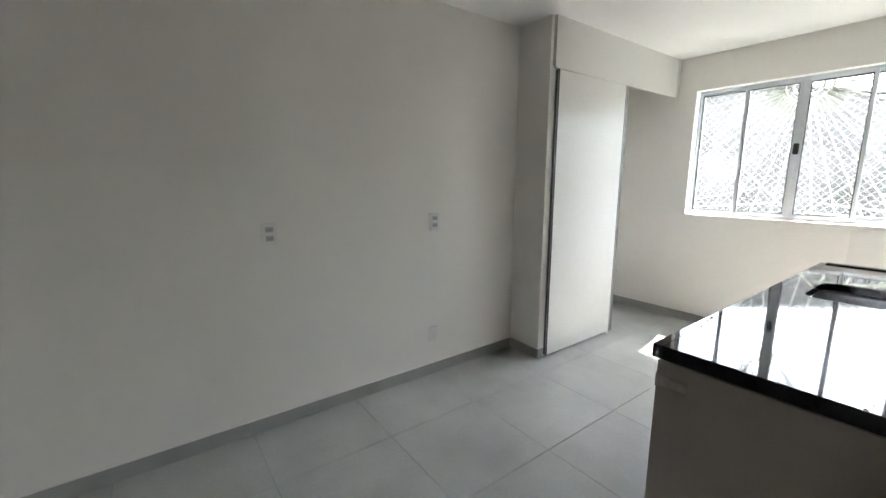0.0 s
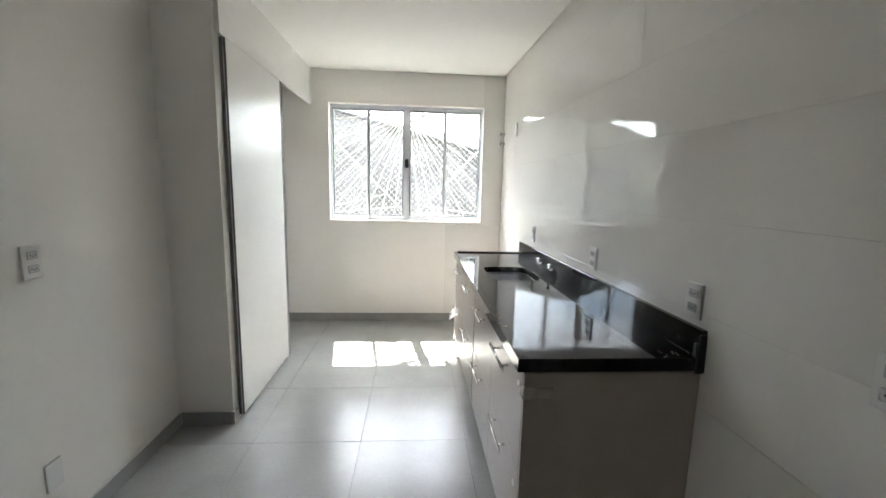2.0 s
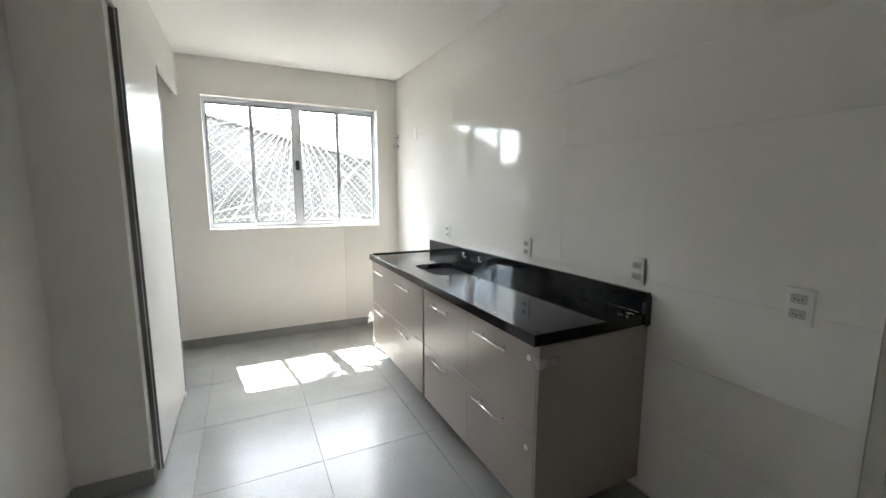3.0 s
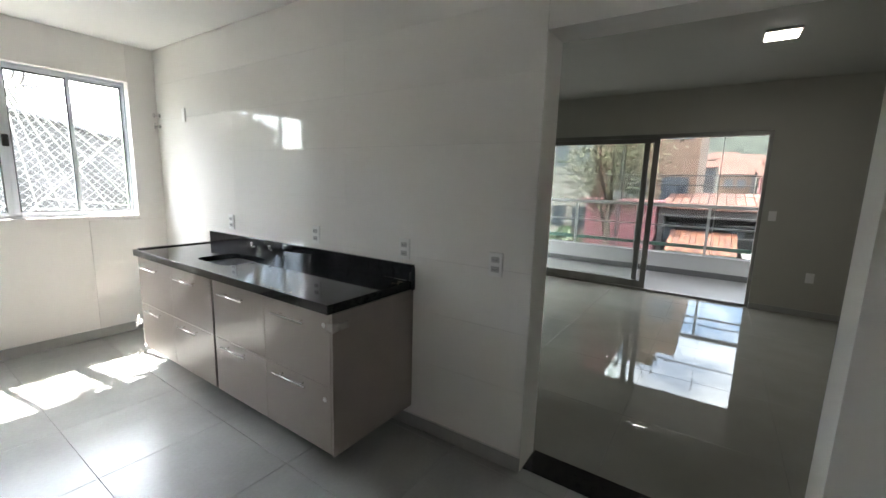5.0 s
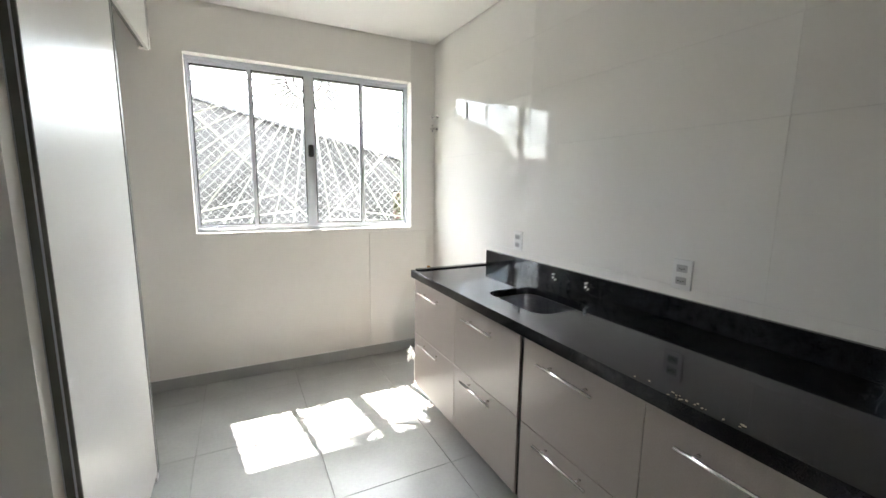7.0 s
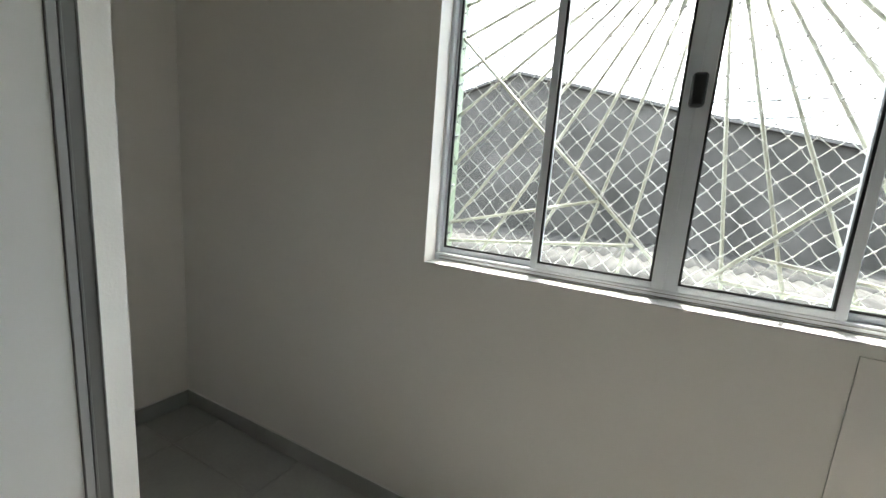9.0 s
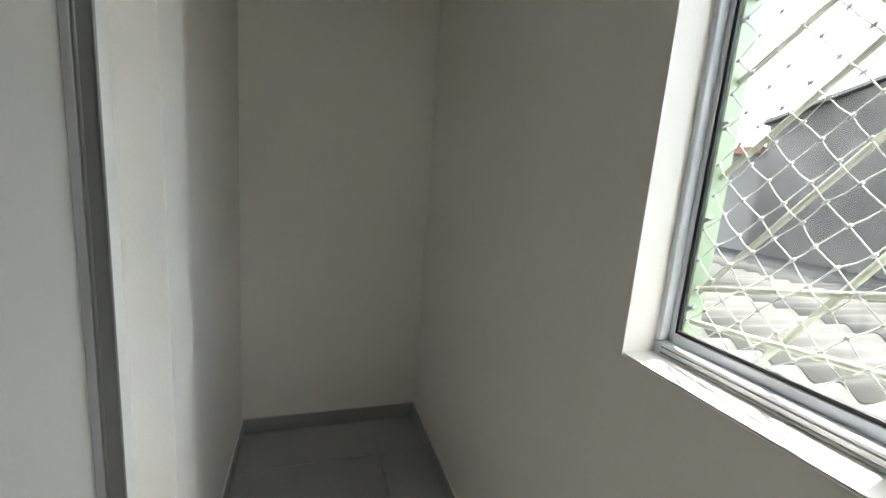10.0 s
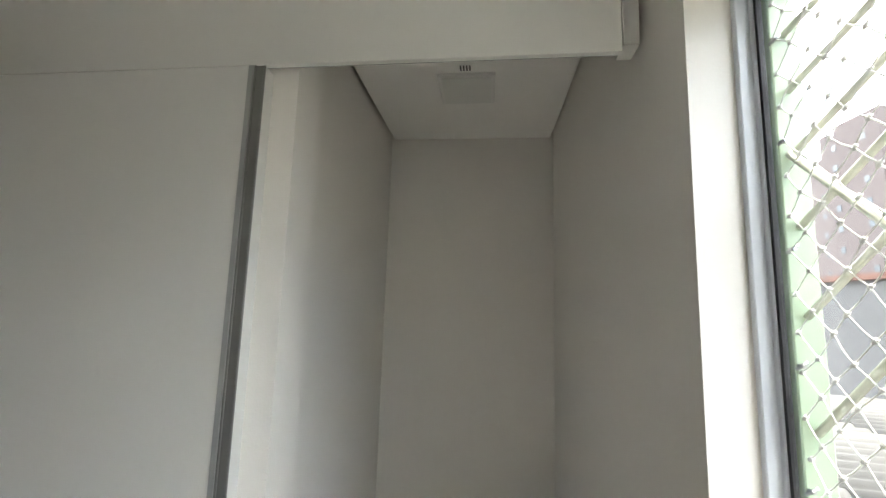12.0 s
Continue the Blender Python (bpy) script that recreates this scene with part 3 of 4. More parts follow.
# ---- outlets and wall fittings ----
def outlet(y, z, w=0.076, h=0.118, wallx=0.0, s=-1, label="white double outlet plate on the glazed tiles", rows=2):
    o = root("outlet", (wallx, y, z), label, "outlet", "wall outlets")
    if wallx == 0:
        o.location = Matrix.Rotation(SKEW, 4, "Z") @ Vector((wallx, y, z))
        o.rotation_euler.z = SKEW
        lift = Vector((wallx, y, z)) - o.location
    else:
        lift = Vector()
    xa, xb = wallx, wallx + s * .009
    part("plate", boxes((min(xa, xb), max(xa, xb), y - w / 2, y + w / 2, z - h / 2, z + h / 2), bevel=0.003, seg=2), PLASTIC, o)
    if rows:
        for dz in (-.024, .024):
            xc = wallx + s * .0125
            part("socket", boxes((min(xb, xc), max(xb, xc), y - .021, y + .021, z + dz - .014, z + dz + .014), bevel=0.002), INSERT, o, "grey raised socket insert")
            xd = wallx + s * .0133
            bm = bmesh.new()
            for q in (-.0095, 0, .0095):
                add_tube(bm, (xc, y + q, z + dz - (.003 if q == 0 else 0)), (xd, y + q, z + dz - (.003 if q == 0 else 0)), .0026, 8)
            part("pin_hole", bm, SOCKET, o, "dark pin holes")
    for ch in o.children:
        for v in ch.data.vertices:
            v.co -= lift
    return o


for y, z in ((-1.163, 1.076), (-2.174, 1.068), (-2.922, 1.058), (-3.489, 1.045)):
    outlet(y, z)
outlet(-0.506, 1.935, 0.05, 0.11, label="narrow white outlet plate high on the glazed tiles", rows=0)
for y in (-2.675, -3.753):
    outlet(y, 1.114, wallx=-2.235, s=1, label="white double outlet plate on the painted wall")
outlet(-2.694, 0.303, wallx=-2.235, s=1, rows=0, w=.07, h=.11, label="white blank plate low on the painted wall")
for z, w in ((1.955, .020), (1.862, .028)):
    v = root("wall_valve", (-0.03, -0.05, z), "small chrome stop valve on the tiled wall near the window", "valve")
    bm = bmesh.new()
    add_tube(bm, (0.0, -0.06, z), (-0.006, -0.06, z), 0.020, 14)
    add_tube(bm, (-0.006, -0.06, z), (-0.045, -0.06, z), 0.009, 10)
    part("body", bm, CHROME, v)
    bm = bmesh.new()
    add_tube(bm, (-0.045, -0.06, z - w), (-0.045, -0.06, z + w), 0.006, 8)
    add_tube(bm, (-0.045, -0.06 - w, z), (-0.045, -0.06 + w, z), 0.006, 8)
    part("cross_handle", bm, CHROME, v)
bm = bmesh.new()
add_tube(bm, (-0.052, 0.0, 0.71), (-0.052, -0.03, 0.71), 0.012, 10)
add_tube(bm, (-0.052, -0.03, 0.71), (-0.052, -0.036, 0.70), 0.016, 8)
thing("capped_pipe", bm, BRASS, "brass capped water outlet near the corner", "pipe")

# ---- blue water bottle beside the cabinets ----
jug = root("water_bottle", (-0.20, -0.30, 0.0), "blue translucent plastic water bottle with a yellow cap", "bottle")
bm = bmesh.new()
prof = [(0, .0), (.078, .0), (.088, .02), (.090, .10), (.085, .12), (.090, .14), (.090, .22), (.085, .24), (.090, .26), (.088, .33), (.065, .40), (.03, .45), (.026, .47), (.026, .48), (0, .48)]
N = 20
prev = None
for r, z in prof:
    ring = [bm.verts.new((-0.20 + r * math.cos(2 * math.pi * k / N), -0.30 + r * math.sin(2 * math.pi * k / N), z)) for k in range(N)] if r else [bm.verts.new((-0.20, -0.30, z))]
    if prev:
        for k in range(N):
            k2 = (k + 1) % N
            if len(prev) == 1:
                bm.faces.new((prev[0], ring[k2], ring[k]))
            elif len(ring) == 1:
                bm.faces.new((prev[k], prev[k2], ring[0]))
            else:
                bm.faces.new((prev[k], prev[k2], ring[k2], ring[k])).smooth = True
    prev = ring
part("body", bm, BLUE_PLASTIC, jug)
bm = bmesh.new()
add_tube(bm, (-0.20, -0.30, 0.465), (-0.20, -0.30, 0.505), 0.030, 16)
part("cap", bm, YELLOW, jug, "yellow screw cap")
bm = bmesh.new()
add_tube(bm, (-0.20, -0.30, 0.505), (-0.20, -0.30, 0.560), 0.006, 8)
add_tube(bm, (-0.20, -0.30, 0.560), (-0.185, -0.315, 0.585), 0.009, 8, .004)
part("spout", bm, PLASTIC, jug, "thin white pouring spout")
kx, ky, kz = -0.538, -0.872, 0.335
rk = random.Random(8)
wrap = root("plastic_wrap", (kx, ky, kz), "torn white plastic wrap knotted at the cabinet's lower corner", "plastic wrap")
for k in range(8):
    a, up = rk.uniform(0, 6.28), rk.uniform(-.035, .03)
    bm = bmesh.new()
    mid = Vector((kx - .022 * abs(math.cos(a)) - .004, ky + .024 * math.sin(a), kz + up * .6))
    end = mid + Vector((-.020 * abs(math.cos(a)), .030 * math.sin(a), up))
    add_tube(bm, (kx, ky, kz), mid, .004, 6, .007)
    add_tube(bm, mid, end, .007, 6, .003)
    part("loop", bm, PLASTIC, wrap)
bm = bmesh.new()
add_path_tube(bm, [(kx, ky, kz), (kx - .003, ky - .002, kz - .06), (kx - .001, ky + .001, kz - .12), (kx - .003, ky - .006, kz - .185)], .0024, 6)
part("strand", bm, PLASTIC, wrap)
bm = bmesh.new()
add_tube(bm, (kx, ky - .006, kz - .178), (kx - .012, ky - .050, kz - .190), .008, 6, .003)
part("scrap", bm, PLASTIC, wrap)

# ---- niche lamp ----
nl = root("ceiling_lamp", (-2.655, -0.448, CEIL), "square white ceiling lamp switched off in the niche", "ceiling lamp")
part("lamp_frame", boxes((-2.773, -2.537, -0.566, -0.330, CEIL - .014, CEIL), bevel=0.004, seg=2), PLASTIC, nl)
part("diffuser", boxes((-2.757, -2.553, -0.550, -0.346, CEIL - .017, CEIL - .0142)), LED_OFF, nl)
vent = root("vent_slots", (-2.505, -0.448, CEIL), "row of four small dark vent slots in the white ceiling", "vent")
for k in range(4):
    part("slot", boxes((-2.522, -2.490, -0.470 + k * .012, -0.464 + k * .012, CEIL - .003, CEIL - .0002)), SOCKET, vent)

# ---- living room ----
LX, LZ = 4.55, 2.72
LY1, LY0 = -0.9, -7.6
DY0, DY1, DZ = -4.80, -1.15, 2.17
# wall paint darkened to greige, so its colour carries the room's dimness
SHADE_PAINT = mat("shade_darkened_paint", (0.44, 0.43, 0.385), 0.6, var=0.02, scale=1.2)
struct("wall_living_east", boxes((LX, LX + .16, LY0, DY0, 0, 2.85), (LX, LX + .16, DY1, LY1, 0, 2.85), (LX, LX + .16, DY0, DY1, DZ, 2.85)), SHADE_PAINT, "living room wall with the glass door, paint darkened for shade")
struct("wall_living_north", boxes((0.15, LX + .16, LY1, LY1 + .15, 0, 2.85)), SHADE_PAINT)
struct("wall_living_south", boxes((0.15, LX + .16, LY0 - .15, LY0, 0, 2.85)), SHADE_PAINT)
struct("wall_living_west", boxes((0.006, 0.15, LY0, -5.6, 0, 2.85), (0.006, 0.15, -5.6, LY1, 2.62, 2.85)), SHADE_PAINT)
struct("ceiling", boxes((0.15, LX, LY0, LY1, LZ, LZ + .1)), SHADE_PAINT, "living room ceiling, paint darkened for shade")
struct("baseboard", boxes((LX - .01, LX, LY0, DY0, 0, .07)), SKIRT)
for lx, ly, lz in ((2.75, -4.62, LZ), (5.32, -3.67, 2.55), (5.32, -2.66, 2.55)):
    li = root("ceiling_light", (lx, ly, lz), "square white ceiling light switched on", "ceiling light", "living room lights")
    part("light_frame", boxes((lx - .12, lx + .12, ly - .12, ly + .12, lz - .02, lz), bevel=0.004), PLASTIC, li)
    part("diffuser", boxes((lx - .108, lx + .108, ly - .108, ly + .108, lz - .024, lz - .0202)), LED, li, "glowing square diffuser")
for y, z in ((-4.9, 1.16), (-5.33, 0.46)):
    outlet(y, z, wallx=LX, s=-1, label="white outlet plate on the living room wall", rows=0)
gd = root("door_1", (LX + .07, (DY0 + DY1) / 2, 0), "grey aluminium sliding balcony door with glass leaves, partly open", "balcony door")
gd["kind"] = "structure"
part("door_frame", boxes((LX + .02, LX + .13, DY1 - .04, DY1, 0, DZ), (LX + .02, LX + .13, DY0, DY0 + .035, 0, DZ), (LX + .02, LX + .13, DY0 + .035, DY1 - .04, DZ - .05, DZ),
                         (LX + .02, LX + .13, DY0 + .035, DY1 - .04, 0, .03)), BRONZE, gd)
LEAVES = (((-3.48, DY1 - .04), LX + .10), ((-3.60, -1.60), LX + .055))
for (a, b), x in LEAVES:
    leaf = part("door_leaf", boxes((x, x + .025, a, a + .07, .03, DZ - .05), (x, x + .025, b - .07, b, .03, DZ - .05), (x, x + .025, a + .07, b - .07, .03, .13),
                                   (x, x + .025, a + .07, b - .07, DZ - .11, DZ - .05)), BRONZE, gd)
    pn = part("pane", boxes((x + .010, x + .014, a + .07, b - .07, .13, DZ - .11)), GLASS, leaf, "clear glass")
    pn.visible_shadow = False
struct("threshold", boxes((0.105, 0.275, OY0 + .002, OY1 - .002, -.004, 0.004), bevel=0.001), GRANITE, "black granite threshold in the opening")

# balcony
BX = 6.55
struct("balcony_floor", boxes((LX + .16, BX + .15, -8.0, 0.5, -0.16, -0.05)), BALC, "grey balcony floor")
# second box: drop beam added out of view to cut daylight into the living room
struct("balcony_ceiling", boxes((LX + .16, BX + .5, -8.0, 0.5, 2.55, 2.75), (BX + .1, BX + .25, -8.0, .5, 2.42, 2.55)), SHADE_PAINT, "balcony slab above, paint darkened for shade, with an added unseen drop beam")
struct("balcony_parapet", boxes((BX, BX + .13, -8.0, 0.5, -0.05, 0.29), (BX - .02, BX + .15, -8.0, 0.5, 0.29, 0.315)), WHITE_R, "low white balcony parapet")
struct("baseboard", boxes((BX - .012, BX, -8.0, 0.5, -0.05, 0.05)), BALC_DARK, "dark grey balcony skirting")
rail = root("balcony_railing", (BX + .06, -3.7, .315), "light painted metal railing on the balcony parapet", "railing")
part("top_rail", boxes((BX + .03, BX + .09, -8.0, .5, 1.14, 1.20), bevel=.004), WHITE_METAL, rail)
part("mid_rail", boxes((BX + .045, BX + .075, -8.0, .5, 0.79, 0.815)), ALU_DARK, rail, "dark thin mid rail")
part("low_rail", boxes((BX + .045, BX + .075, -8.0, .5, 0.43, 0.49)), GREEN_PAINT, rail, "dark green low rail")
for k in range(8):
    y = -7.6 + k * 1.12
    part("post", boxes((BX + .04, BX + .08, y - .02, y + .02, .316, 1.14)), WHITE_METAL, rail)

# panels guessed from thin upright seams; their tint is added to dim the street
enclosure = root("glass_enclosure", (BX + .11, -3.7, .316), "frameless balcony glass panels, grey tint added to dim the street", "glass enclosure")
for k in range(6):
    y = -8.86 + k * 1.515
    panel = part("glass_panel", boxes((BX + .106, BX + .114, y + .008, y + 1.507, .330, 2.415)), DIM_GLASS, enclosure, "glass panel with a grey tint added to dim the street")
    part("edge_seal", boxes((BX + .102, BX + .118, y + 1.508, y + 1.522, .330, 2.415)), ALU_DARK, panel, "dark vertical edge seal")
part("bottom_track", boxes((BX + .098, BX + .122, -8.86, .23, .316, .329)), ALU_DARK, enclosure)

# ---- roof, gable and neighbours seen through the kitchen window ----
def corrugated(x0, x1, y0, y1, z0, z1, pitch=0.177, amp=0.026, thick=0.007, per=8):
    bm = bmesh.new()
    n = int((x1 - x0) / pitch * per)
    rows = []
    for dz in (0, -thick):
        for y, z in ((y0, z0), (y1, z1)):
            rows.append([bm.verts.new((x0 + k * pitch / per, y, z + dz + amp * math.sin(2 * math.pi * k / per))) for k in range(n + 1)])
    a, b, c, d = rows
    for k in range(n):
        bm.faces.new((a[k], a[k + 1], b[k + 1], b[k])).smooth = True
        bm.faces.new((c[k + 1], c[k], d[k], d[k + 1])).smooth = True
        bm.faces.new((a[k + 1], a[k], c[k], c[k + 1]))
        bm.faces.new((b[k], b[k + 1], d[k + 1], d[k]))
    return bm


roof = root("corrugated_roof", (0, 3.5, 0.3), "weathered grey corrugated fibre-cement roof below the window", "roof")
ys = [0.35, 1.75, 3.2, 4.9, 7.4]
for k in range(4):
    ya, yb = ys[k], ys[k + 1] + .12
    za = 0.60 - .045 * k
    part("roof_sheet", corrugated(-7.2, 3.2, ya, yb, za + .012, za - .045), FIBRE, roof, "row of corrugated roof sheets")
part("roof_wall", boxes((-7.2, 3.2, .34, .50, -3.2, .52), (-7.2, 3.2, 7.2, 7.3, -3.2, .3), (-7.2, -7.1, .5, 7.2, -3.2, .45), (3.1, 3.2, .5, 7.2, -3.2, .45)), GREY_R, roof)

# gable wall: its own outline, thickened
def gable(outline, y0, y1):
    bm = bmesh.new()
    a = [bm.verts.new((x, y0, z)) for x, z in outline]
    b = [bm.verts.new((x, y1, z)) for x, z in outline]
    bm.faces.new(a)
    bm.faces.new(b[::-1])
    for i in range(len(a)):
        j = (i + 1) % len(a)
        bm.faces.new((a[i], b[i], b[j], a[j]))
    return bm


gh = root("gable_house", (-1, 8.2, -3.2), "grey weathered gable wall of the neighbouring house", "house")
part("wall", gable([(-6.6, -3.2), (2.3, -3.2), (2.3, 1.28), (3.35, 1.20), (3.35, 1.86), (2.3, 2.14), (1.43, 2.37), (-0.76, 2.83), (-3.1, 3.42), (-3.9, 3.62), (-4.6, 3.45), (-6.6, 2.80)], 7.4, 9.5), GABLE, gh)
part("coping", gable([(-6.7, 2.80), (-4.6, 3.46), (-3.9, 3.63), (-3.1, 3.43), (-0.76, 2.84), (2.4, 2.12), (3.45, 1.845), (3.45, 1.905), (2.4, 2.18), (-0.76, 2.90), (-3.1, 3.49), (-3.9, 3.69), (-4.6, 3.52), (-6.7, 2.86)], 7.3, 9.6), GREY_R, gh, "grey brown coping")


def tower(name, x0, x1, y0, y1, z0, z1, wallmat, label, dx=3.0, dz=2.9, faces=("s",), win=DARK_WIN, ww=.55, wh=.6):
    t = root(name, ((x0 + x1) / 2, (y0 + y1) / 2, z0), label, "building")
    part("wall", boxes((x0, x1, y0, y1, z0, z1)), wallmat, t)
    part("roof", boxes((x0 + 1, x1 - 1, y0 + 1, y1 - 1, z1, z1 + 1.2) if x1 - x0 > 4 else (x0 - .2, x1 + .2, y0 - .2, y1 + .2, z1, z1 + .15)), wallmat, t)
    if "s" in faces:
        nx = max(1, int((x1 - x0) / dx))
        for i in range(nx):
            for j in range(int((z1 - z0) / dz)):
                cx, cz = x0 + (i + .5) * (x1 - x0) / nx, z0 + (j + .6) * dz
                if cz + .7 < z1 and cz > -2:
                    part("window", boxes((cx - ww, cx + ww, y0 - .05, y0 + .02, cz - wh, cz + wh)), win, t, "dark window")
    if "w" in faces or "e" in faces:
        ny = max(1, int((y1 - y0) / dx))
        x, s = (x0, -1) if "w" in faces else (x1, 1)
        for i in range(ny):
            for j in range(int((z1 - z0) / dz)):
                cy, cz = y0 + (i + .5) * (y1 - y0) / ny, z0 + (j + .6) * dz
                if cz + .7 < z1 and cz > -2:
                    part("window", boxes((x - .05, x + .05, cy - ww, cy + ww, cz - wh, cz + wh)), win, t, "dark window")
    return t


tower("apartment_tower", -63.5, -54.5, 48, 58, -3.2, 27, TOWER, "pinkish grey apartment tower with rows of small windows", 3.1, 2.9, faces=("s", "e"), ww=.36, wh=.42)
tower("apartment_tower", -78, -64.5, 50, 60, -3.2, 24, TOWER, "lower pinkish apartment tower with small windows", 3.1, 2.9, faces=("s", "e"), ww=.36, wh=.42)
tower("apartment_tower", 26, 38, 60, 72, -3.2, 26, TOWER_BLUE, "pale blue apartment tower", 2.6, 2.8, faces=("s", "w"), win=GREY_R)
yard = root("yard_house", (-12, 9, -3.2), "low grey house with a terracotta edge and a barred window", "house")
part("wall", boxes((-18, -6.602, 7.41, 12, -3.2, 2.29)), GREY_R, yard)
part("roof_edge", boxes((-18.2, -6.602, 7.28, 12.2, 2.29, 2.42)), TERRACOTTA, yard, "terracotta roof edge")
wi = part("window", boxes((-9.20, -8.40, 7.36, 7.405, .25, 1.20)), DARK_WIN, yard, "dark barred window")
for k in range(8):
    part("bar", boxes((-9.17 + k * .105, -9.15 + k * .105, 7.34, 7.355, .25, 1.20)), WHITE_METAL, wi, "pale window bar")
rh = root("roofed_house", (6.5, 14, -3.2), "house with a brown tiled roof beyond the gable wall", "house")
part("wall", boxes((3.6, 10, 11, 18, -3.2, 1.0)), PINK, rh)
bm = gable([(3.2, 1.0), (10.4, 1.0), (6.8, 2.35)], 10.6, 18.4)
part("roof", bm, TERRACOTTA, rh, "brown tiled roof")


def pole(x, y, z, arm=1.3, label="concrete utility pole with cross arms"):
    p = root("utility_pole", (x, y, -3.2), label, "utility pole")
    bm = bmesh.new()
    add_tube(bm, (x, y, -3.2), (x, y, z), .16, 10, .10)
    part("shaft", bm, CONCRETE, p)
    for dz in (0.35, 1.2):
        part("cross_arm", boxes((x - arm, x + arm, y - .05, y + .05, z - dz - .05, z - dz + .05)), CONCRETE, p)
        for q in (-arm + .1, -arm / 2, arm / 2, arm - .1):
            bm = bmesh.new()
            add_tube(bm, (x + q, y, z - dz + .05), (x + q, y, z - dz + .25), .05, 6, .03)
            part("insulator", bm, GREY_R, p)
    return p


far_pole = pole(10.2, 25, 6.9, 1.2)
for dz in (0.05, .90):
    for q in (-.65, .65):
        bm = bmesh.new()
        pts = [(10.2 + q - 40 + k * 4, 25, 6.75 - dz + .0011 * ((k * 4 - 20) ** 2 - 400)) for k in range(11)]
        add_path_tube(bm, pts, .02, 4)
        part("power_cable", bm, CABLE, far_pole, "black overhead cable")


def shrub(x, y, z, r, h, m, label, n=500, seed=1, name="shrub"):
    rg = random.Random(seed)
    t = root(name, (x, y, z), label, "plant")
    bm = bmesh.new()
    limbs = []
    for k in range(7):
        a = rg.uniform(0, 6.28)
        e = Vector((x + r * .7 * math.cos(a), y + r * .7 * math.sin(a), z + h * rg.uniform(.55, .95)))
        add_tube(bm, (x, y, z), e, .03 * r + .01, 5, .01)
        limbs.append(e)
    part("stems", bm, BARK, t)
    bm = bmesh.new()
    for k in range(n):
        c = rg.choice(limbs) + Vector((rg.gauss(0, r * .28), rg.gauss(0, r * .28), rg.gauss(0, h * .14)))
        s = rg.uniform(.05, .12) * (r + .4)
        u = Vector((rg.uniform(-1, 1), rg.uniform(-1, 1), rg.uniform(-.6, .6))).normalized()
        w = u.cross(Vector((rg.uniform(-1, 1), rg.uniform(-1, 1), 1))).normalized()
        vs = [bm.verts.new(c + p) for p in (u * -s, w * s * .45, u * s, w * -s * .45)]
        bm.faces.new(vs)
    part("leaves", bm, m, t, kind="stuff")
    return t


shrub(3.6, 9.0, -.6, .9, 1.9, LEAF_DRY, "yellow-green garden shrub beside the gable wall", 900, 3)
shrub(4.6, 9.8, -.6, .8, 1.6, LEAF, "green garden shrub behind the roof", 700, 5)

# ---- street side, seen from the balcony ----
struct("ground", boxes((-900, 900, -900, 900, -3.4, -3.2)), ASPHALT, "ground reaching the horizon")
tower("cream_building", 18, 27, 0.65, 9.5, -4.6, 8, CREAM, "cream rendered building across the street with white-framed windows", 0.95, 2.9, faces=("w",), win=DARK_WIN, ww=.30, wh=.5)
tower("pink_building", 18.4, 25, -0.05, 0.64, -3.2, 7.0, PINK, "narrow pink rendered building across the street", 2.4, 2.9, faces=())
tower("ochre_building", 20, 30, -3.4, -0.06, -3.2, 6.5, OCHRE, "ochre brick apartment building", 1.5, 2.9, faces=("w",))
tower("red_shop", 16, 17.8, -2.35, 0.3, -3.2, 0.85, RED_RENDER, "low pink-red shop wall", 2.4, 2.9, faces=())
shop = root("grey_shop", (19, -7, -3.2), "low grey shop with dark open front and tiled roof", "shop")
part("wall", boxes((16.6, 24, -14, -2.4, 0.40, 0.72), (18.2, 24, -14, -2.4, -3.2, .40), (16.6, 18.2, -2.6, -2.4, -3.2, .40), (16.6, 18.2, -6.2, -5.9, -3.2, .40)), GREY_R, shop)
rt = random.Random(3)
for k in range(38):
    for j in range(4):
        bm = boxes((16.2 + j * 1.08, 17.32 + j * 1.08, -14.2 + k * .31, -13.92 + k * .31, .74 + .01 * (j % 2), .79 + .01 * (j % 2)))
        lift = rt.uniform(0, .02)
        for v in bm.verts:
            v.co.z += (v.co.x - 16.2) * .13 + lift
        part("roof_tile", bm, TERRACOTTA if rt.random() < .75 else ORANGE, shop)
for y in (-2.6, -3.7, -4.9):
    part("display", boxes((17.4, 18.1, y - .4, y + .1, -.6, .15)), DARK_WIN, shop, "dark goods on display")
part("shelf", boxes((17.2, 17.5, -5.7, -3.4, -.35, -.30), (17.2, 17.5, -5.7, -4.6, .12, .17)), WHITE_R, shop, "pale shelf")
aw = root("awning", (15.5, -3.9, -.6), "low orange-red tiled awning before the shop front", "awning")
for k in range(12):
    for j in range(3):
        y = -5.05 + k * .18
        bm = boxes((14.8 + j * .56, 15.38 + j * .56, y, y + .165, -.74, -.70))
        for v in bm.verts:
            v.co.z += (v.co.x - 14.8) * .36 + rt.uniform(0, .012)
        part("roof_tile", bm, ORANGE if (k * 5 + j) % 3 else TERRACOTTA, aw)
part("fascia", boxes((14.72, 14.79, -5.05, -2.85, -.90, -.72)), GREEN_PAINT, aw, "dark green gutter board")
for y in (-5.0, -2.9):
    part("post", boxes((14.82, 14.90, y - .04, y + .04, -3.2, -.76)), GREEN_PAINT, aw)
shed = root("grey_shed", (15.2, -5.9, -3.2), "small grey metal shed beside the awning", "shed")
part("wall", boxes((14.6, 16.0, -6.6, -5.25, -3.2, -.75)), GREY_R, shed)
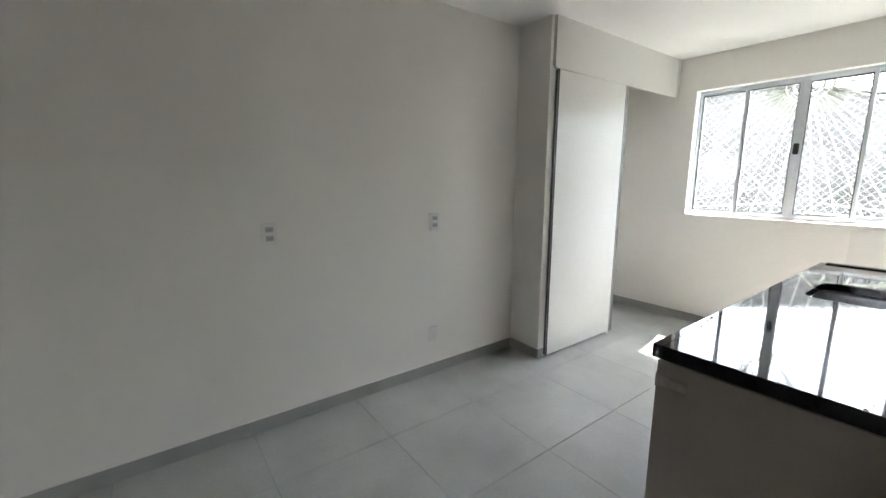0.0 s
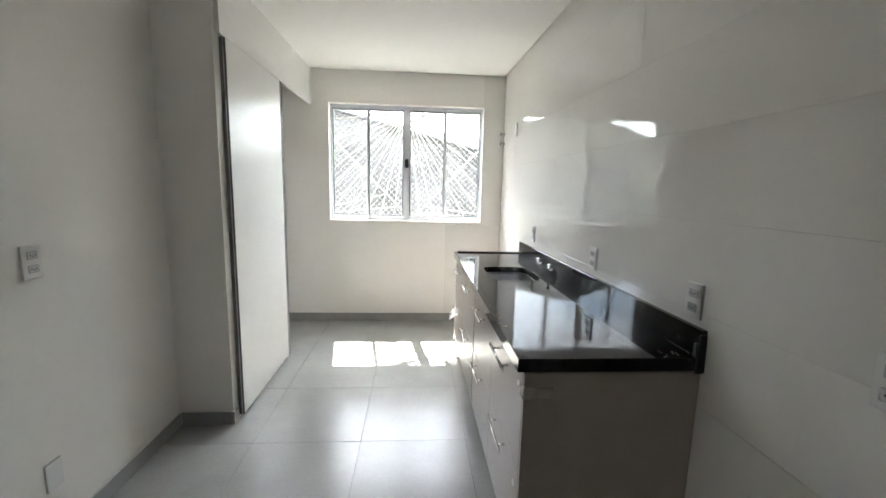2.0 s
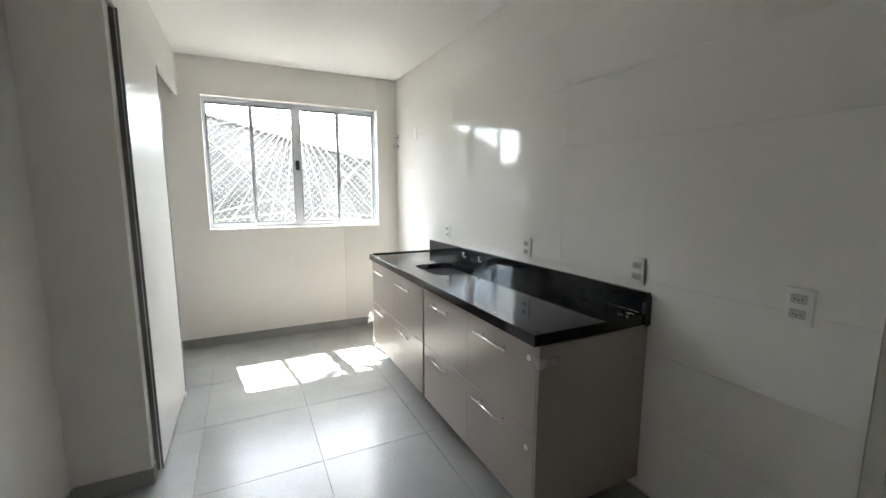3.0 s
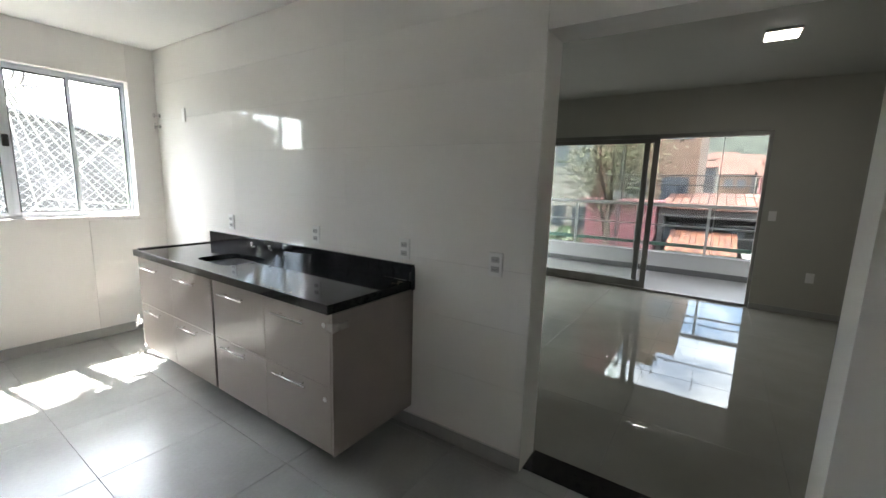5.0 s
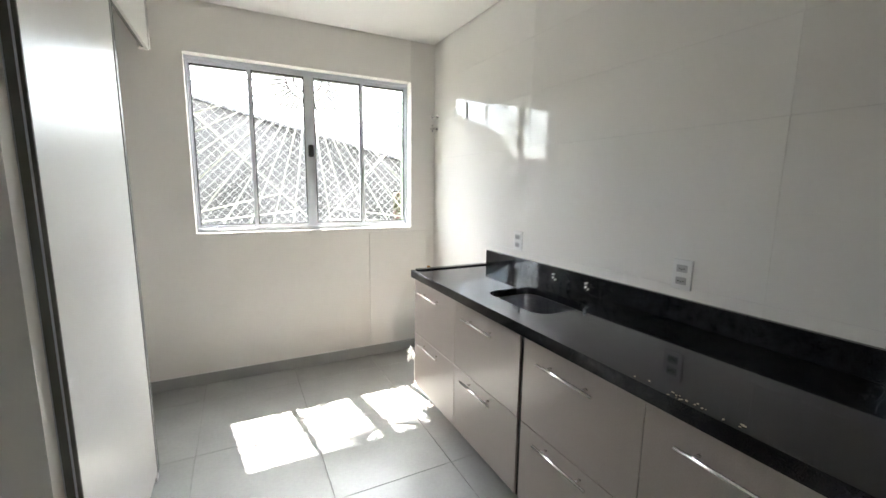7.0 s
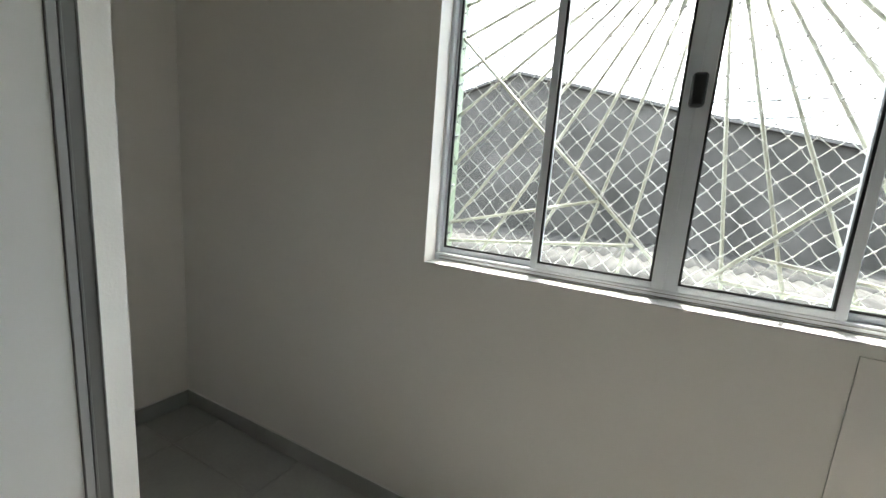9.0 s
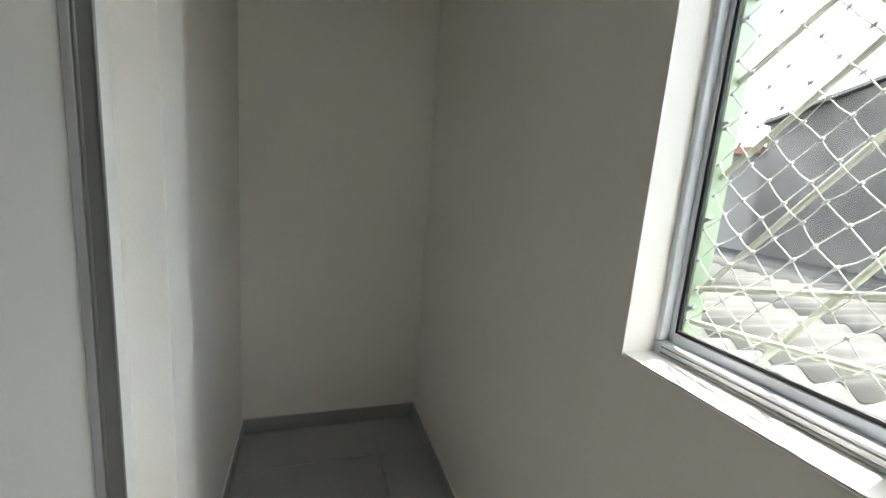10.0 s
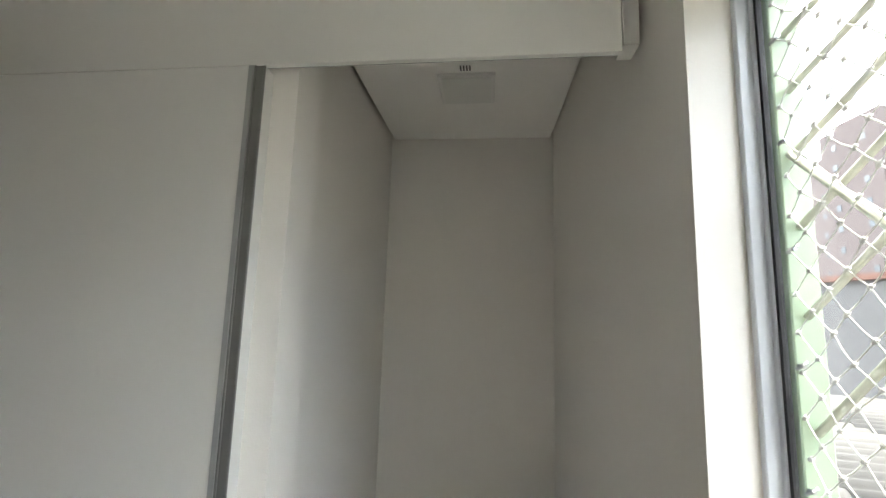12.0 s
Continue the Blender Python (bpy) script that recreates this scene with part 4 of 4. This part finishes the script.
part("roof", boxes((14.5, 16.1, -6.7, -5.2, -.75, -.69)), WHITE_R, shed, "pale flat roof")
mast = root("service_mast", (12.0, -1.7, -3.2), "slim dark service mast with a small meter box", "mast")
bm = bmesh.new()
add_tube(bm, (12.0, -1.7, -3.2), (12.0, -1.74, 3.6), .045, 8, .03)
part("tube", bm, CABLE, mast)
part("meter_box", boxes((11.92, 11.98, -1.90, -1.58, 1.12, 1.36), bevel=.01), BRONZE, mast, "dull brown meter box")
rg = random.Random(12)
for k in range(80):
    x, y = rg.uniform(62, 112), rg.uniform(-52, -2)
    w, h = rg.uniform(2.6, 5), (x - 20) * .105 + rg.uniform(-.5, .8)
    hs = root("hillside_house", (x, y, -3.2), "small hillside house with a terracotta roof", "house", "hillside houses")
    m = rg.choice([CREAM, GREY_R, PINK, OCHRE, WHITE_R])
    part("wall", boxes((x, x + w, y, y + w, -3.2, h - 1)), m, hs)
    bm = gable([(x - .3, h - 1), (x + w + .3, h - 1), (x + w / 2, h + .3)], y - .3, y + w + .3)
    part("roof", bm, TERRACOTTA, hs, "terracotta tiled roof")
    for q in (.3, .7):
        part("window", boxes((x - .04, x + .02, y + w * q - .5, y + w * q + .5, h - 2.9, h - 1.7)), DARK_WIN, hs)
bm = bmesh.new()
n = 40
top, bot = [], []
for k in range(n + 1):
    y = -260 + k * 12
    h = 30 + 10 * noise.noise(Vector((k * .22, 3, 0))) + 4 * noise.noise(Vector((k * .9, 1, 0)))
    top.append(bm.verts.new((170, y, h)))
    bot.append(bm.verts.new((95, y, -3.3)))
for k in range(n):
    bm.faces.new((bot[k], bot[k + 1], top[k + 1], top[k]))
struct("backdrop", bm, HILL, "wooded hillside far away")


def tree(x, y, z, h, r, m, label, seed, n=1600, leaf=(.07, .15)):
    rg = random.Random(seed)
    t = root("tree", (x, y, z), label, "tree")
    bm = bmesh.new()
    add_tube(bm, (x, y, z), (x + .1, y + .1, z + h * .55), .13, 8, .09)
    ends = []
    for k in range(9):
        a = k * 2.4
        b = Vector((x + .1, y + .1, z + h * rg.uniform(.38, .55)))
        e = Vector((x + r * .75 * math.cos(a), y + r * .75 * math.sin(a), z + h * rg.uniform(.62, .98)))
        add_tube(bm, b, e, .06, 6, .02)
        ends.append(e)
        ends.append((b + e) / 2 + Vector((0, 0, .3)))
    part("trunk", bm, BARK, t)
    bm = bmesh.new()
    for k in range(n):
        c = rg.choice(ends) + Vector((rg.gauss(0, r * .22), rg.gauss(0, r * .22), rg.gauss(0, h * .07)))
        s = rg.uniform(*leaf)
        u = Vector((rg.uniform(-1, 1), rg.uniform(-1, 1), rg.uniform(-.7, .5))).normalized()
        w = u.cross(Vector((rg.uniform(-1, 1), rg.uniform(-1, 1), 1))).normalized()
        bm.faces.new([bm.verts.new(c + p) for p in (u * -s, w * s * .5, u * s, w * -s * .5)])
    part("crown", bm, m, t, kind="stuff")
    return t


tree(12.6, -1.4, -3.2, 7.6, 1.7, LEAF_DRY, "street tree with a sparse brownish green crown", 5, 6500, (.03, .08))
palm = root("palm", (11.5, 0.1, -3.2), "palm with drooping green fronds below the balcony", "palm")
bm = bmesh.new()
add_tube(bm, (11.5, 0.1, -3.2), (11.4, 0.15, -.5), .12, 8, .09)
part("trunk", bm, BARK, palm)
for k in range(14):
    a = k * 2.4
    bm = bmesh.new()
    prev = Vector((11.4, .15, -.5))
    for s in range(1, 9):
        u = s / 8
        cur = Vector((11.4 + 1.3 * u * math.cos(a), .15 + 1.3 * u * math.sin(a), -.5 + .75 * math.sin(u * 2.6) * (1 if k % 2 else .6) - .35 * u * u))
        add_tube(bm, prev, cur, .012, 4)
        side_v = Vector((-math.sin(a), math.cos(a), 0))
        for sg in (-1, 1):
            tip = cur + side_v * sg * .28 * (1.1 - u) + Vector((.12 * math.cos(a), .12 * math.sin(a), -.12))
            bm.faces.new([bm.verts.new(p) for p in (prev, cur, tip)])
        prev = cur
    part("frond", bm, LEAF, palm)
near_pole = pole(9.0, 12.0, 3.4, 0.5)
for z, x in ((1.75, 8.5), (1.55, 8.8), (.85, 9.1), (2.6, 9.0)):
    bm = bmesh.new()
    add_path_tube(bm, [(x, -16 + k * 2, z + .004 * (k - 7) ** 2) for k in range(15)], .014, 4)
    part("power_cable", bm, CABLE, near_pole, "black overhead cable")

# ---- tiles, last ----
def tile_mesh(name, w, d, t, bevel, material, axis="z"):
    bm = bmesh.new()
    if axis == "z":
        add_box(bm, 0, w, 0, d, -t, 0)
        top = [e for e in bm.edges if all(v.co.z > -1e-6 for v in e.verts)]
    elif axis == "x":
        add_box(bm, 0, t, 0, w, 0, d)
        top = [e for e in bm.edges if all(v.co.x < 1e-6 for v in e.verts)]
    else:
        add_box(bm, 0, w, 0, t, 0, d)
        top = [e for e in bm.edges if all(v.co.y < 1e-6 for v in e.verts)]
    bmesh.ops.bevel(bm, geom=top, offset=bevel, segments=1, affect="EDGES")
    bmesh.ops.recalc_face_normals(bm, faces=bm.faces)
    me = bpy.data.meshes.new(name)
    bm.to_mesh(me)
    bm.free()
    me.materials.append(material)
    return me


def lay(parent, name, meshes, x, y, z, key, make):
    if key not in meshes:
        meshes[key] = make()
    ob = new(name, meshes[key])
    ob.parent = parent
    ob.location = Vector((x, y, z)) - parent.location
    return ob


def tile_floor(parent, xs, ys, x0, x1, y0, y1, z, gap, material):
    meshes = {}
    for xa, xb in zip(xs, xs[1:]):
        for ya, yb in zip(ys, ys[1:]):
            a, b, c, d = max(xa, x0) + gap / 2, min(xb, x1) - gap / 2, max(ya, y0) + gap / 2, min(yb, y1) - gap / 2
            if b - a < .01 or d - c < .01:
                continue
            w, h = round(b - a, 4), round(d - c, 4)
            lay(parent, "floor_tile", meshes, a, c, z, (w, h), lambda: tile_mesh("floor_tile", w, h, .006, .0008, material))


floor = struct("floor", boxes((-3.40, 0.15, -5.75, 0.0, -0.2, -0.0045)), GROUT, "grey porcelain tiled kitchen floor")
TX = [-1.757 + .586 * k for k in range(-4, 6)]
TY = [-2.08 + .611 * k for k in range(-7, 5)]
tile_floor(floor, TX, TY, -3.22, 0.10, -5.6, 0, 0.0, .0022, FLOOR_TILE)
floor_l = struct("floor", boxes((0.15, LX + .16, LY0, LY1, -0.2, -0.0045)), GROUT, "polished light porcelain living room floor")
tile_floor(floor_l, [.15 + .8 * k for k in range(7)], [-8 + .8 * k for k in range(11)], .15, LX + .16, LY0, LY1, 0.0, .0015, POLISHED)
wt = wall_east
tiles = {}
zs = [0.0, .42, .72, 1.02, 1.32, 1.622, 1.92, 2.22, 2.56]
yt = [-3.674, -2.45, -1.225, 0.0]
for za, zb in zip(zs, zs[1:]):
    for ya, yb in zip(yt, yt[1:]):
        w, h = round(yb - ya - .0004, 4), round(zb - za - .0004, 4)
        lay(wt, "wall_tile", tiles, 0.0, ya + .0003, za + .0003, (w, h), lambda: tile_mesh("wall_tile", w, h, .0055, .0004, WALL_TILE, "x"))
ntiles = {}
for za, zb in ((0.0, 1.03), (1.03, 2.56)):
    x0 = -0.568 if zb < 1.04 else WX1
    w, h = round(0 - x0 - .0012, 4), round(min(zb, 2.56) - za - .0012, 4)
    lay(wall_north, "wall_tile", ntiles, x0 + .0006, -.0060, za + .0006, (w, h), lambda: tile_mesh("wall_tile", w, h, .0055, .0006, WALL_TILE, "y"))
